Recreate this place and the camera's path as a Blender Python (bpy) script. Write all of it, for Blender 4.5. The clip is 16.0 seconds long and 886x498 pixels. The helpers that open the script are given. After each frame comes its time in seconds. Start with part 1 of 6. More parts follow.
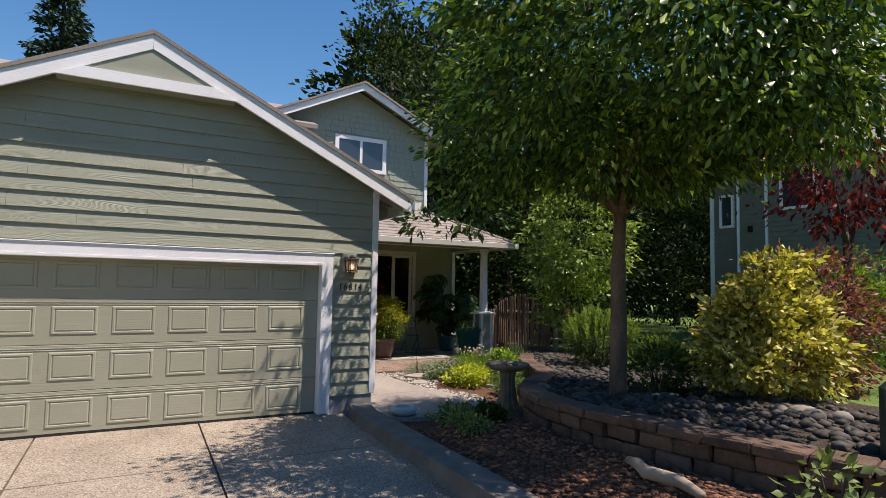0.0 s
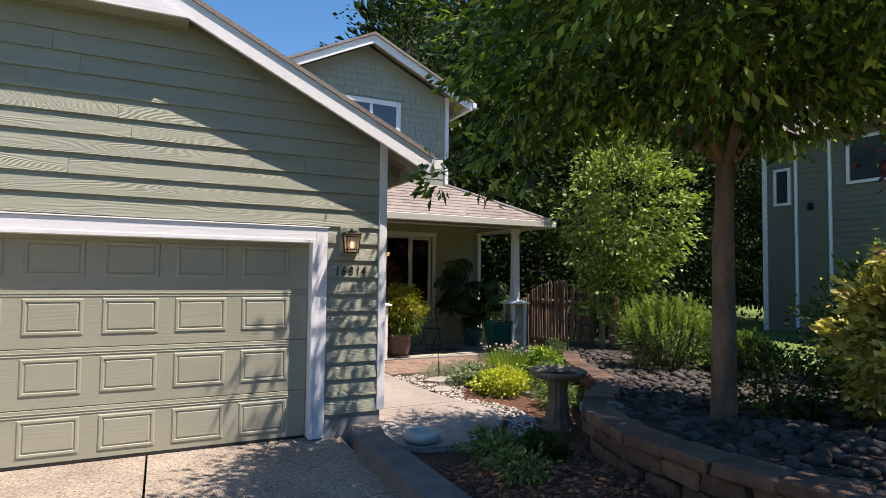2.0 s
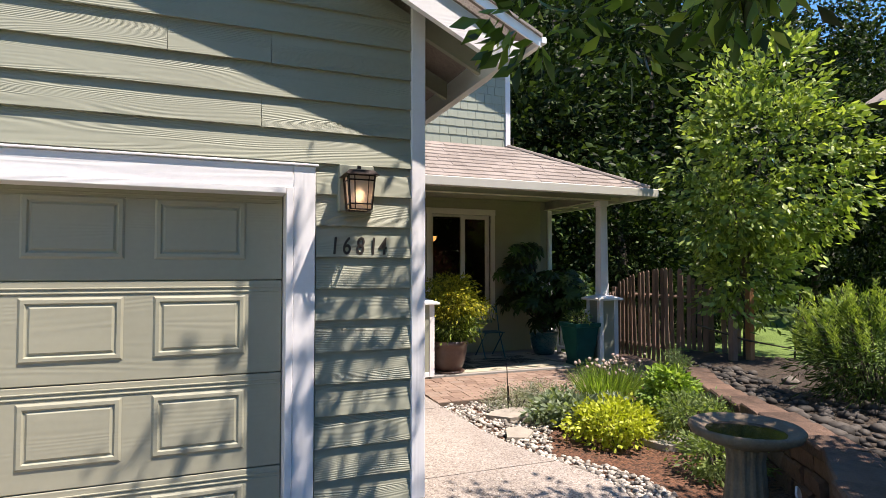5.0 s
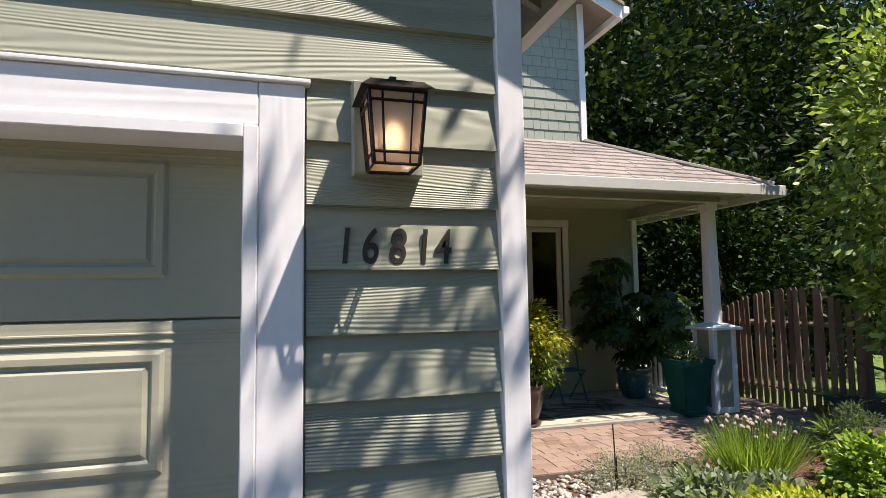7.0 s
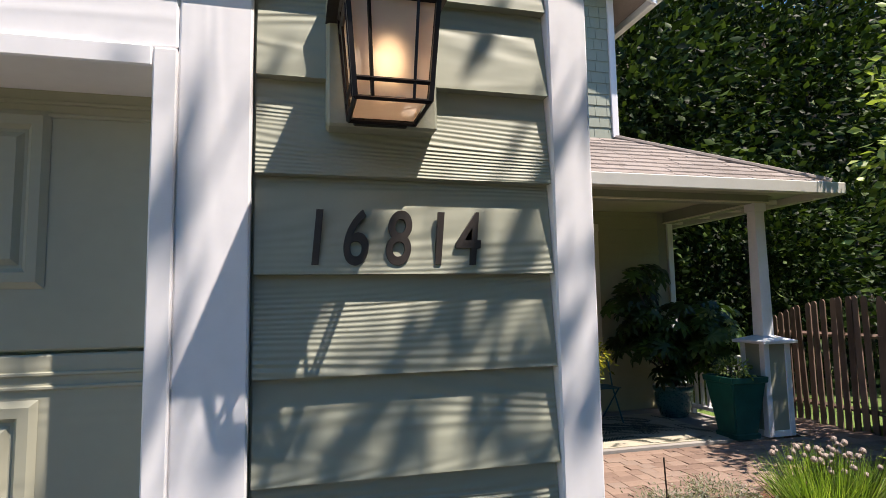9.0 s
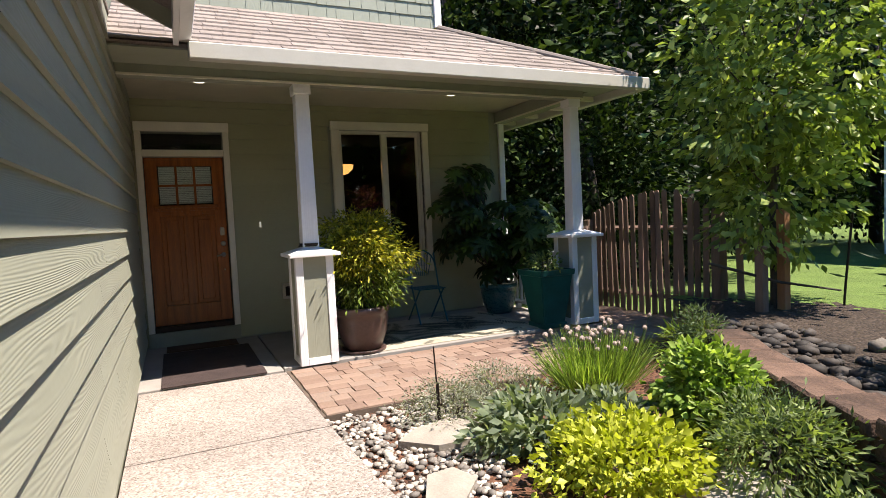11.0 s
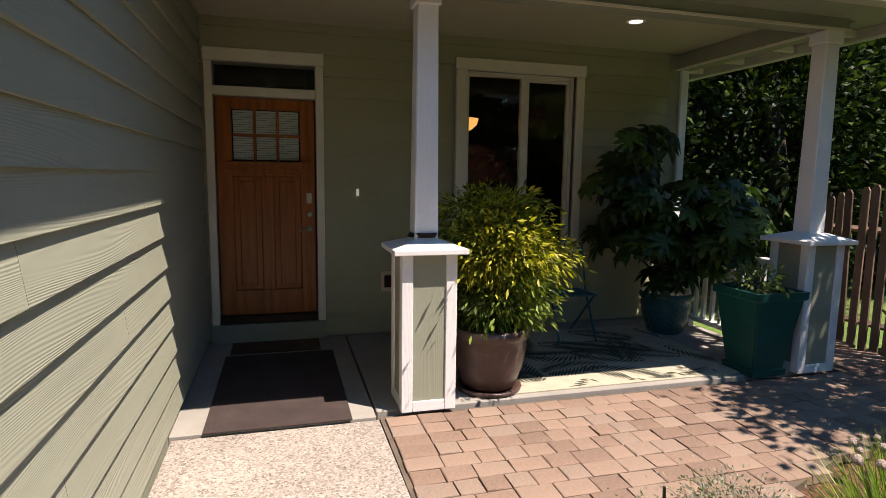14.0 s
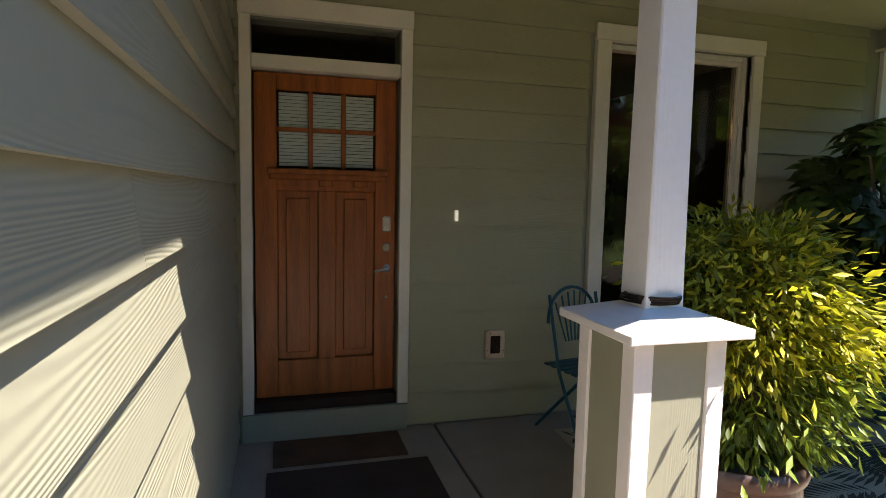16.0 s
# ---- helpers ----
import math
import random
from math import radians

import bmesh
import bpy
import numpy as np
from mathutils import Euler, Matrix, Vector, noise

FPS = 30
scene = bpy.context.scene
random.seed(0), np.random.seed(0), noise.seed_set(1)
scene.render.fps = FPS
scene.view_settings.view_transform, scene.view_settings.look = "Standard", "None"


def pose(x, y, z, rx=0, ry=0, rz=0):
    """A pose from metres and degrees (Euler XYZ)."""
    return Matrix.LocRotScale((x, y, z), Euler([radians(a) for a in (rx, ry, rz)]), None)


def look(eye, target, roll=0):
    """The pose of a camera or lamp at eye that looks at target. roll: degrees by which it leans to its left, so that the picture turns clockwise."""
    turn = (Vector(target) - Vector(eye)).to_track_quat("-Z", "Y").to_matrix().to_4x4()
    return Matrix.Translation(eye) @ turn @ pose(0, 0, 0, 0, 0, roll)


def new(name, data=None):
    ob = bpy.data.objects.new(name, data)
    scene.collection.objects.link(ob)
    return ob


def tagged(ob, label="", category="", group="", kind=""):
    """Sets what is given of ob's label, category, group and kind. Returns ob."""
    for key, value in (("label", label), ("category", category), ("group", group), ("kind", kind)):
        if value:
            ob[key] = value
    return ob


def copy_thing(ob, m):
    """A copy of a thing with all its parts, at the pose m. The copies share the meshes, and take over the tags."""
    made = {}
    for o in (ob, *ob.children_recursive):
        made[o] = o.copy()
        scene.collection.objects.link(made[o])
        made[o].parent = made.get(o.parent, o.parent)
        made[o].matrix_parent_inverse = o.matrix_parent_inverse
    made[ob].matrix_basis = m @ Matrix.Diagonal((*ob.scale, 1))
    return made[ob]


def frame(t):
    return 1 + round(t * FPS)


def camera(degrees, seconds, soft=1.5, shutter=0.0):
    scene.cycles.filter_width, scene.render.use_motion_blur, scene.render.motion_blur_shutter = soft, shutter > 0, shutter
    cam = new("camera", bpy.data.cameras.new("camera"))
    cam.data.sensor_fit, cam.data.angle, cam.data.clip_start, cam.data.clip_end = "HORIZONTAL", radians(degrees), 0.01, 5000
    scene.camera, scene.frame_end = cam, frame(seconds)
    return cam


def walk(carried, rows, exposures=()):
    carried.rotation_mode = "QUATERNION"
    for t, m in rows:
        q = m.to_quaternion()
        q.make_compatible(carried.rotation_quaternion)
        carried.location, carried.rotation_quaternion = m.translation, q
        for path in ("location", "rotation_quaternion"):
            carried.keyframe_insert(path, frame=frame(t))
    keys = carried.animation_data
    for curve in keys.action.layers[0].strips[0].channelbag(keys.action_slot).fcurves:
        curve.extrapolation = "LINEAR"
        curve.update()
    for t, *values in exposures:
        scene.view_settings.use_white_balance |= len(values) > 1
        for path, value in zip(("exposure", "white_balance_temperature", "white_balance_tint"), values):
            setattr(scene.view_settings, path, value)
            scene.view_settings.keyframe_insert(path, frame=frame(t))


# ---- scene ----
cam = camera(75.51, 16.0, soft=0.85)
PATH = [
    (0, (-0.718, -1.907, 1.905), (0.219, -0.145, 2.037), 1.1),
    (0.5, (-0.469, -1.417, 1.873), (0.451, 0.355, 1.992), 1.0),
    (1, (-0.267, -0.926, 1.840), (0.637, 0.855, 1.951), 0.8),
    (1.5, (-0.061, -0.482, 1.842), (0.829, 1.306, 1.942), 0.8),
    (2, (0.156, -0.044, 1.851), (1.033, 1.751, 1.941), 0.7),
    (2.5, (0.351, 0.426, 1.833), (1.215, 2.227, 1.914), 0.6),
    (3, (0.578, 0.879, 1.805), (1.425, 2.689, 1.878), 0.6),
    (3.5, (0.742, 1.322, 1.796), (1.566, 3.143, 1.861), 0.6),
    (4, (0.904, 1.771, 1.786), (1.697, 3.606, 1.849), 0.3),
    (4.2, (0.984, 1.943, 1.767), (1.758, 3.786, 1.830), 0.1),
    (6.3, (1.531, 3.955, 1.733), (2.155, 5.851, 1.854), -0.5),
    (6.5, (1.570, 4.111, 1.734), (2.169, 6.014, 1.874), -0.9),
    (7, (1.679, 4.444, 1.738), (2.240, 6.357, 1.894), -0.8),
    (7.5, (1.736, 4.726, 1.742), (2.261, 6.648, 1.914), -0.8),
    (8, (1.736, 4.938, 1.774), (2.235, 6.866, 1.963), -0.9),
    (8.5, (1.765, 5.024, 1.778), (2.248, 6.955, 1.976), -0.9),
    (9, (1.836, 5.020, 1.754), (2.331, 6.948, 1.943), -1.0),
    (9.5, (2.013, 5.012, 1.638), (2.581, 6.924, 1.781), -2.0),
    (10, (2.214, 5.013, 1.585), (2.947, 6.874, 1.589), -0.9),
    (10.2, (2.314, 4.953, 1.540), (3.085, 6.798, 1.509), -1.9),
    (12.3, (3.247, 5.671, 1.622), (4.142, 7.443, 1.380), -1.3),
    (12.5, (3.259, 5.817, 1.640), (4.119, 7.602, 1.372), -1.0),
    (13, (3.228, 6.185, 1.650), (3.980, 8.014, 1.347), -0.1),
    (13.5, (3.215, 6.611, 1.682), (3.829, 8.493, 1.395), 0.4),
    (14, (3.061, 7.028, 1.722), (3.597, 8.939, 1.470), 0.8),
    (14.5, (2.966, 7.452, 1.733), (3.491, 9.367, 1.492), 1.0),
    (15, (2.891, 7.926, 1.714), (3.411, 9.845, 1.501), 1.0),
    (15.5, (2.744, 8.422, 1.706), (3.276, 10.340, 1.505), 1.1),
    (16, (2.653, 8.940, 1.697), (3.197, 10.856, 1.506), 1.2),
]
EXPOSURES = [(0, 0.5, 7300, 16), (2, 0.82, 7300, 16), (4, 1.08, 7300, 16), (6.5, 1.05, 7250, 15), (9, 0.95, 7200, 15), (10, 1.15, 7200, 15), (12.3, 1.25, 7300, 15), (13.5, 1.1, 7400, 16), (14.5, 0.9, 7600, 16), (15.2, 1.35, 7500, 16), (16, 1.8, 7500, 16)]
walk(cam, [(t, look(eye, target, roll)) for t, eye, target, roll in PATH], EXPOSURES)

# ---- light ----
SUN = Vector((-0.388, 0.325, -1.0)).normalized()
world = bpy.data.worlds.new("sky")
scene.world = world
world.use_nodes = True
wn = world.node_tree
sky = wn.nodes.new("ShaderNodeTexSky")
sky.sky_type = "NISHITA"
sky.sun_disc = False
sky.sun_elevation = math.asin(-SUN.z)
sky.sun_rotation = math.atan2(-SUN.x, -SUN.y)
sky.air_density, sky.dust_density, sky.ozone_density = 1.0, 0.0, 2.2
tone = wn.nodes.new("ShaderNodeHueSaturation")
tone.inputs["Saturation"].default_value = 1.3
wn.links.new(sky.outputs[0], tone.inputs["Color"])
wn.links.new(tone.outputs[0], wn.nodes["Background"].inputs[0])
wn.nodes["Background"].inputs[1].default_value = 0.115
sun_data = bpy.data.lights.new("sun", "SUN")
sun_data.energy, sun_data.angle, sun_data.color = 5.0, radians(0.53), (1.0, 0.96, 0.91)
sun = new("sun", sun_data)
sun.matrix_world = look((12, -12, 30), Vector((12, -12, 30)) + SUN)

# ---- materials ----
def material(name, base, rough=0.7, metal=0.0, spread=0.15, scale=6.0, grain=60.0, bump=0.3, depth=0.004, random_amount=0.0,
             stretch=(1, 1, 1), detail=6.0, spec=0.4, island=0.0):
    """A surface with patches at one scale and grain at another; colour may vary by piece."""
    m = bpy.data.materials.new(name)
    m.use_nodes = True
    n, l = m.node_tree.nodes, m.node_tree.links
    p = n["Principled BSDF"]
    p.inputs["Metallic"].default_value = metal
    p.inputs["Specular IOR Level"].default_value = spec
    co = n.new("ShaderNodeTexCoord")
    mp = n.new("ShaderNodeMapping")
    mp.inputs["Scale"].default_value = stretch
    l.new(co.outputs["Object"], mp.inputs[0])
    big, fine = n.new("ShaderNodeTexNoise"), n.new("ShaderNodeTexNoise")
    big.inputs["Scale"].default_value, big.inputs["Detail"].default_value = scale, detail
    fine.inputs["Scale"].default_value, fine.inputs["Detail"].default_value = grain, 4.0
    l.new(mp.outputs[0], big.inputs["Vector"])
    l.new(mp.outputs[0], fine.inputs["Vector"])
    add = n.new("ShaderNodeMath")
    add.operation = "MULTIPLY_ADD"
    l.new(big.outputs["Fac"], add.inputs[0])
    add.inputs[1].default_value = 0.65
    half = n.new("ShaderNodeMath")
    half.operation = "MULTIPLY"
    half.inputs[1].default_value = 0.35
    l.new(fine.outputs["Fac"], half.inputs[0])
    l.new(half.outputs[0], add.inputs[2])
    fac = add.outputs[0]
    if random_amount or island:
        r = n.new("ShaderNodeNewGeometry") if island else n.new("ShaderNodeObjectInfo")
        out = r.outputs["Random Per Island"] if island else r.outputs["Random"]
        mix = n.new("ShaderNodeMath")
        mix.operation = "MULTIPLY_ADD"
        l.new(out, mix.inputs[0])
        mix.inputs[1].default_value = random_amount or island
        l.new(fac, mix.inputs[2])
        sub = n.new("ShaderNodeMath")
        sub.operation = "SUBTRACT"
        l.new(mix.outputs[0], sub.inputs[0])
        sub.inputs[1].default_value = (random_amount or island) / 2
        fac = sub.outputs[0]
    ramp = n.new("ShaderNodeValToRGB")
    b = Vector(base)
    lo, hi = b * (1 - spread * 1.6), b * (1 + spread * 1.2)
    ramp.color_ramp.elements[0].position, ramp.color_ramp.elements[1].position = 0.28, 0.72
    ramp.color_ramp.elements[0].color, ramp.color_ramp.elements[1].color = (*lo, 1), (*hi, 1)
    l.new(fac, ramp.inputs[0])
    l.new(ramp.outputs[0], p.inputs["Base Color"])
    rr = n.new("ShaderNodeMapRange")
    rr.inputs["To Min"].default_value, rr.inputs["To Max"].default_value = max(rough - 0.1, 0.02), min(rough + 0.12, 1)
    l.new(fine.outputs["Fac"], rr.inputs[0])
    l.new(rr.outputs[0], p.inputs["Roughness"])
    if bump:
        bp = n.new("ShaderNodeBump")
        bp.inputs["Strength"].default_value, bp.inputs["Distance"].default_value = bump, depth
        l.new(fine.outputs["Fac"], bp.inputs["Height"])
        l.new(bp.outputs[0], p.inputs["Normal"])
    return m


def wood_relief(name, base, axis, rough=0.55, spread=0.05, bump=0.55, rings=230.0, depth=0.0012):
    """Painted board with an embossed cedar figure running along one axis."""
    m = material(name, base, rough, spread=spread, scale=1.6, grain=30, bump=0, random_amount=0.12)
    n, l = m.node_tree.nodes, m.node_tree.links
    co = n.new("ShaderNodeTexCoord")
    info = n.new("ShaderNodeObjectInfo")
    shift = n.new("ShaderNodeVectorMath")
    shift.operation = "MULTIPLY_ADD"
    comb = n.new("ShaderNodeCombineXYZ")
    for i in range(3):
        l.new(info.outputs["Random"], comb.inputs[i])
    l.new(comb.outputs[0], shift.inputs[0])
    shift.inputs[1].default_value = (37, 23, 11)
    l.new(co.outputs["Object"], shift.inputs[2])
    mp = n.new("ShaderNodeMapping")
    mp.inputs["Scale"].default_value = {"x": (0.5, 1, 5.0), "y": (1, 0.4, 5.0), "z": (5, 5, 0.5)}[axis]
    l.new(shift.outputs[0], mp.inputs[0])
    nz = n.new("ShaderNodeTexNoise")
    nz.inputs["Scale"].default_value, nz.inputs["Detail"].default_value, nz.inputs["Roughness"].default_value = 1.0, 1.5, 0.4
    l.new(mp.outputs[0], nz.inputs["Vector"])
    sep = n.new("ShaderNodeSeparateXYZ")
    l.new(shift.outputs[0], sep.inputs[0])
    base_lines = n.new("ShaderNodeMath")
    base_lines.operation = "MULTIPLY"
    l.new(sep.outputs["X" if axis == "z" else "Z"], base_lines.inputs[0])
    base_lines.inputs[1].default_value = rings * 1.9
    mul = n.new("ShaderNodeMath")
    mul.operation = "MULTIPLY_ADD"
    l.new(nz.outputs["Fac"], mul.inputs[0])
    mul.inputs[1].default_value = rings * 0.85
    l.new(base_lines.outputs[0], mul.inputs[2])
    sn = n.new("ShaderNodeMath")
    sn.operation = "SINE"
    l.new(mul.outputs[0], sn.inputs[0])
    mask = n.new("ShaderNodeTexNoise")
    mask.inputs["Scale"].default_value, mask.inputs["Detail"].default_value = 2.2, 3
    l.new(mp.outputs[0], mask.inputs["Vector"])
    amp = n.new("ShaderNodeMath")
    amp.operation = "MULTIPLY"
    l.new(sn.outputs[0], amp.inputs[0])
    soft = n.new("ShaderNodeMapRange")
    soft.inputs["From Min"].default_value, soft.inputs["From Max"].default_value = 0.36, 0.64
    soft.inputs["To Min"].default_value = 0.12
    l.new(mask.outputs["Fac"], soft.inputs[0])
    l.new(soft.outputs[0], amp.inputs[1])
    bp = n.new("ShaderNodeBump")
    bp.inputs["Strength"].default_value, bp.inputs["Distance"].default_value = bump, depth
    l.new(amp.outputs[0], bp.inputs["Height"])
    l.new(bp.outputs[0], n["Principled BSDF"].inputs["Normal"])
    return m


def foliage(name, base, tip, spread=0.5, rough=0.5, through_light=0.4, gloss=0.3):
    """Leaves: each differs a little, and lets some light through."""
    m = bpy.data.materials.new(name)
    m.use_nodes = True
    n, l = m.node_tree.nodes, m.node_tree.links
    p = n["Principled BSDF"]
    geo = n.new("ShaderNodeNewGeometry")
    ramp = n.new("ShaderNodeValToRGB")
    e = ramp.color_ramp.elements
    e[0].color, e[1].color = (*(Vector(base) * (1 - spread)), 1), (*tip, 1)
    mid = e.new(0.6)
    mid.color = (*base, 1)
    l.new(geo.outputs["Random Per Island"], ramp.inputs[0])
    l.new(ramp.outputs[0], p.inputs["Base Color"])
    p.inputs["Roughness"].default_value = max(rough, 0.42)
    p.inputs["Specular IOR Level"].default_value = gloss
    tr = n.new("ShaderNodeBsdfTranslucent")
    boost = n.new("ShaderNodeVectorMath")
    boost.operation = "MULTIPLY"
    boost.inputs[1].default_value = (1.25, 1.35, 0.5)
    l.new(ramp.outputs[0], boost.inputs[0])
    l.new(boost.outputs[0], tr.inputs["Color"])
    mix = n.new("ShaderNodeMixShader")
    mix.inputs[0].default_value = through_light
    l.new(p.outputs[0], mix.inputs[1])
    l.new(tr.outputs[0], mix.inputs[2])
    l.new(mix.outputs[0], n["Material Output"].inputs["Surface"])
    return m


def speckled(name, colours, scale, rough=0.85, bump=0.6, depth=0.006, random_amount=0.0):
    """Cells of several colours, each a pebble or grain of stone in a matrix."""
    m = bpy.data.materials.new(name)
    m.use_nodes = True
    n, l = m.node_tree.nodes, m.node_tree.links
    p = n["Principled BSDF"]
    p.inputs["Roughness"].default_value = rough
    p.inputs["Specular IOR Level"].default_value = 0.3
    co = n.new("ShaderNodeTexCoord")
    vor = n.new("ShaderNodeTexVoronoi")
    vor.inputs["Scale"].default_value = scale
    l.new(co.outputs["Object"], vor.inputs["Vector"])
    sep = n.new("ShaderNodeSeparateColor")
    l.new(vor.outputs["Color"], sep.inputs[0])
    big = n.new("ShaderNodeTexNoise")
    big.inputs["Scale"].default_value, big.inputs["Detail"].default_value = 1.3, 5
    l.new(co.outputs["Object"], big.inputs["Vector"])
    ramp = n.new("ShaderNodeValToRGB")
    e = ramp.color_ramp.elements
    e[0].color, e[1].color = (*colours[0], 1), (*colours[-1], 1)
    for i, c in enumerate(colours[1:-1]):
        e.new((i + 1) / (len(colours) - 1)).color = (*c, 1)
    fac = sep.outputs[0]
    if random_amount:
        info = n.new("ShaderNodeObjectInfo")
        a = n.new("ShaderNodeMath")
        a.operation = "MULTIPLY_ADD"
        l.new(info.outputs["Random"], a.inputs[0])
        a.inputs[1].default_value = random_amount
        b = n.new("ShaderNodeMath")
        b.operation = "MULTIPLY"
        b.inputs[1].default_value = 1 - random_amount
        l.new(fac, b.inputs[0])
        l.new(b.outputs[0], a.inputs[2])
        fac = a.outputs[0]
    l.new(fac, ramp.inputs[0])
    tone = n.new("ShaderNodeMapRange")
    tone.inputs["From Min"].default_value, tone.inputs["From Max"].default_value = 0.3, 0.7
    tone.inputs["To Min"].default_value, tone.inputs["To Max"].default_value = 0.82, 1.12
    l.new(big.outputs["Fac"], tone.inputs[0])
    mul = n.new("ShaderNodeVectorMath")
    mul.operation = "SCALE"
    l.new(ramp.outputs[0], mul.inputs[0])
    l.new(tone.outputs[0], mul.inputs["Scale"])
    l.new(mul.outputs[0], p.inputs["Base Color"])
    bp = n.new("ShaderNodeBump")
    bp.invert = True
    bp.inputs["Strength"].default_value, bp.inputs["Distance"].default_value = bump, depth
    l.new(vor.outputs["Distance"], bp.inputs["Height"])
    l.new(bp.outputs[0], p.inputs["Normal"])
    return m


def glass_material(name, tint=(0.9, 0.95, 0.93), rough=0.0):
    m = bpy.data.materials.new(name)
    m.use_nodes = True
    p = m.node_tree.nodes["Principled BSDF"]
    p.inputs["Base Color"].default_value = (*tint, 1)
    p.inputs["Transmission Weight"].default_value = 1
    p.inputs["Roughness"].default_value = rough
    p.inputs["IOR"].default_value = 1.45
    return m


def glow(name, colour, strength):
    m = bpy.data.materials.new(name)
    m.use_nodes = True
    p = m.node_tree.nodes["Principled BSDF"]
    p.inputs["Base Color"].default_value = (*colour, 1)
    p.inputs["Emission Color"].default_value = (*colour, 1)
    p.inputs["Emission Strength"].default_value = strength
    return m


SAGE = (0.288, 0.297, 0.232)
M_siding_x = wood_relief("sage siding along x", SAGE, "x", bump=0.75, depth=0.0015)
M_siding_y = wood_relief("sage siding along y", SAGE, "y", bump=0.5, depth=0.0012)
M_shingle_wall = wood_relief("sage wall shingle", (0.27, 0.295, 0.235), "z", bump=0.35)
M_sage = material("sage paint", SAGE, 0.6, spread=0.06, bump=0.2)
# Lighter than SAGE, to make up for weak bounced light under the porch roof.
M_porch_wall = wood_relief("olive siding lightened for bounce", (0.345, 0.335, 0.215), "x", bump=0.3)
M_garage = wood_relief("garage door paint", (0.33, 0.325, 0.25), "x", bump=0.14, rings=80, depth=0.002)
M_ceiling = material("tan porch ceiling paint", (0.46, 0.42, 0.32), 0.7, spread=0.05, bump=0.15)
M_panel = wood_relief("sage pedestal panel", SAGE, "z", bump=0.2)
M_white = wood_relief("white painted wood", (0.76, 0.75, 0.77), "x", bump=0.3, rings=90)
M_white_v = wood_relief("white painted upright", (0.76, 0.75, 0.77), "z", bump=0.3, rings=90)
M_cream = material("cream window trim", (0.72, 0.68, 0.57), 0.5, spread=0.05, bump=0.1)
M_gutter = material("beige gutter metal", (0.5, 0.48, 0.42), 0.45, spread=0.05, bump=0.05)
M_concrete = material("grey concrete", (0.22, 0.225, 0.235), 0.85, spread=0.22, scale=3, grain=90, bump=0.4)
# Curb base is lowered a little for the shade under the tree.
M_curb = material("weathered curb concrete", (0.17, 0.15, 0.13), 0.9, spread=0.3, scale=4, grain=80, bump=0.5)
M_slab = material("porch slab concrete", (0.28, 0.26, 0.238), 0.85, spread=0.15, scale=3, grain=120, bump=0.25)
M_aggregate = speckled("exposed aggregate", [(0.15, 0.12, 0.1), (0.31, 0.265, 0.235), (0.38, 0.33, 0.295), (0.21, 0.18, 0.16), (0.44, 0.39, 0.355)], 85)
M_drive = speckled("driveway aggregate", [(0.14, 0.105, 0.08), (0.29, 0.235, 0.185), (0.36, 0.3, 0.24), (0.2, 0.165, 0.135), (0.42, 0.36, 0.3)], 70)
M_roof = speckled("asphalt shingle", [(0.15, 0.122, 0.107), (0.24, 0.2, 0.177), (0.29, 0.248, 0.222), (0.2, 0.172, 0.157)], 130, 0.95, 0.4, 0.003, random_amount=0.45)
M_paver = speckled("concrete paver", [(0.15, 0.1, 0.08), (0.22, 0.147, 0.113), (0.28, 0.195, 0.15), (0.2, 0.157, 0.133)], 140, 0.9, 0.4, 0.003, random_amount=0.7)
M_joint = material("joint sand", (0.12, 0.09, 0.07), 0.95, spread=0.3, grain=150, bump=0.5)
# Brown block base darkened to hold the tree's shade on the garden wall.
M_block_shaded = material("tumbled wall block darkened for shade", (0.115, 0.07, 0.05), 0.95, spread=0.35, scale=9, grain=60, bump=0.8, depth=0.012, random_amount=0.35)
M_mulch = speckled("bark mulch", [(0.035, 0.02, 0.013), (0.11, 0.05, 0.03), (0.17, 0.08, 0.048), (0.06, 0.036, 0.026)], 38, 0.95, 0.9, 0.02)
# Soil and rock bases are taken down too, as shade below the canopy.
M_soil = speckled("dark soil", [(0.025, 0.018, 0.014), (0.055, 0.04, 0.03), (0.035, 0.027, 0.02), (0.085, 0.062, 0.047)], 40, 0.95, 0.9, 0.02)
M_rock_shaded = material("river rock", (0.05, 0.042, 0.036), 0.75, spread=0.3, scale=10, grain=70, bump=0.3, island=0.9)
M_pebble = material("pale river pebble", (0.36, 0.32, 0.28), 0.7, spread=0.35, scale=20, grain=90, bump=0.2, island=0.9)
M_flag = material("flagstone", (0.3, 0.265, 0.225), 0.85, spread=0.15, scale=7, grain=60, bump=0.5)
M_bark = material("tree bark", (0.2, 0.125, 0.085), 0.95, spread=0.4, scale=7, grain=45, bump=0.9, depth=0.012, stretch=(1, 1, 0.35))
M_bark_dark = material("dark bark", (0.07, 0.055, 0.045), 0.95, spread=0.4, scale=6, grain=30, bump=0.8, depth=0.02, stretch=(1, 1, 0.3))
M_fence = material("weathered cedar", (0.19, 0.125, 0.095), 0.9, spread=0.3, scale=8, grain=50, bump=0.6, depth=0.006, stretch=(1, 1, 0.15), random_amount=0.4)
M_cedar = material("fresh cedar", (0.36, 0.17, 0.08), 0.8, spread=0.2, stretch=(1, 1, 0.15))
M_black = material("dark bronze metal", (0.03, 0.022, 0.02), 0.4, 0.6, spread=0.2, bump=0.1)
M_mat = material("dark doormat fibre", (0.045, 0.03, 0.028), 0.98, spread=0.25, grain=260, bump=0.8, depth=0.004)
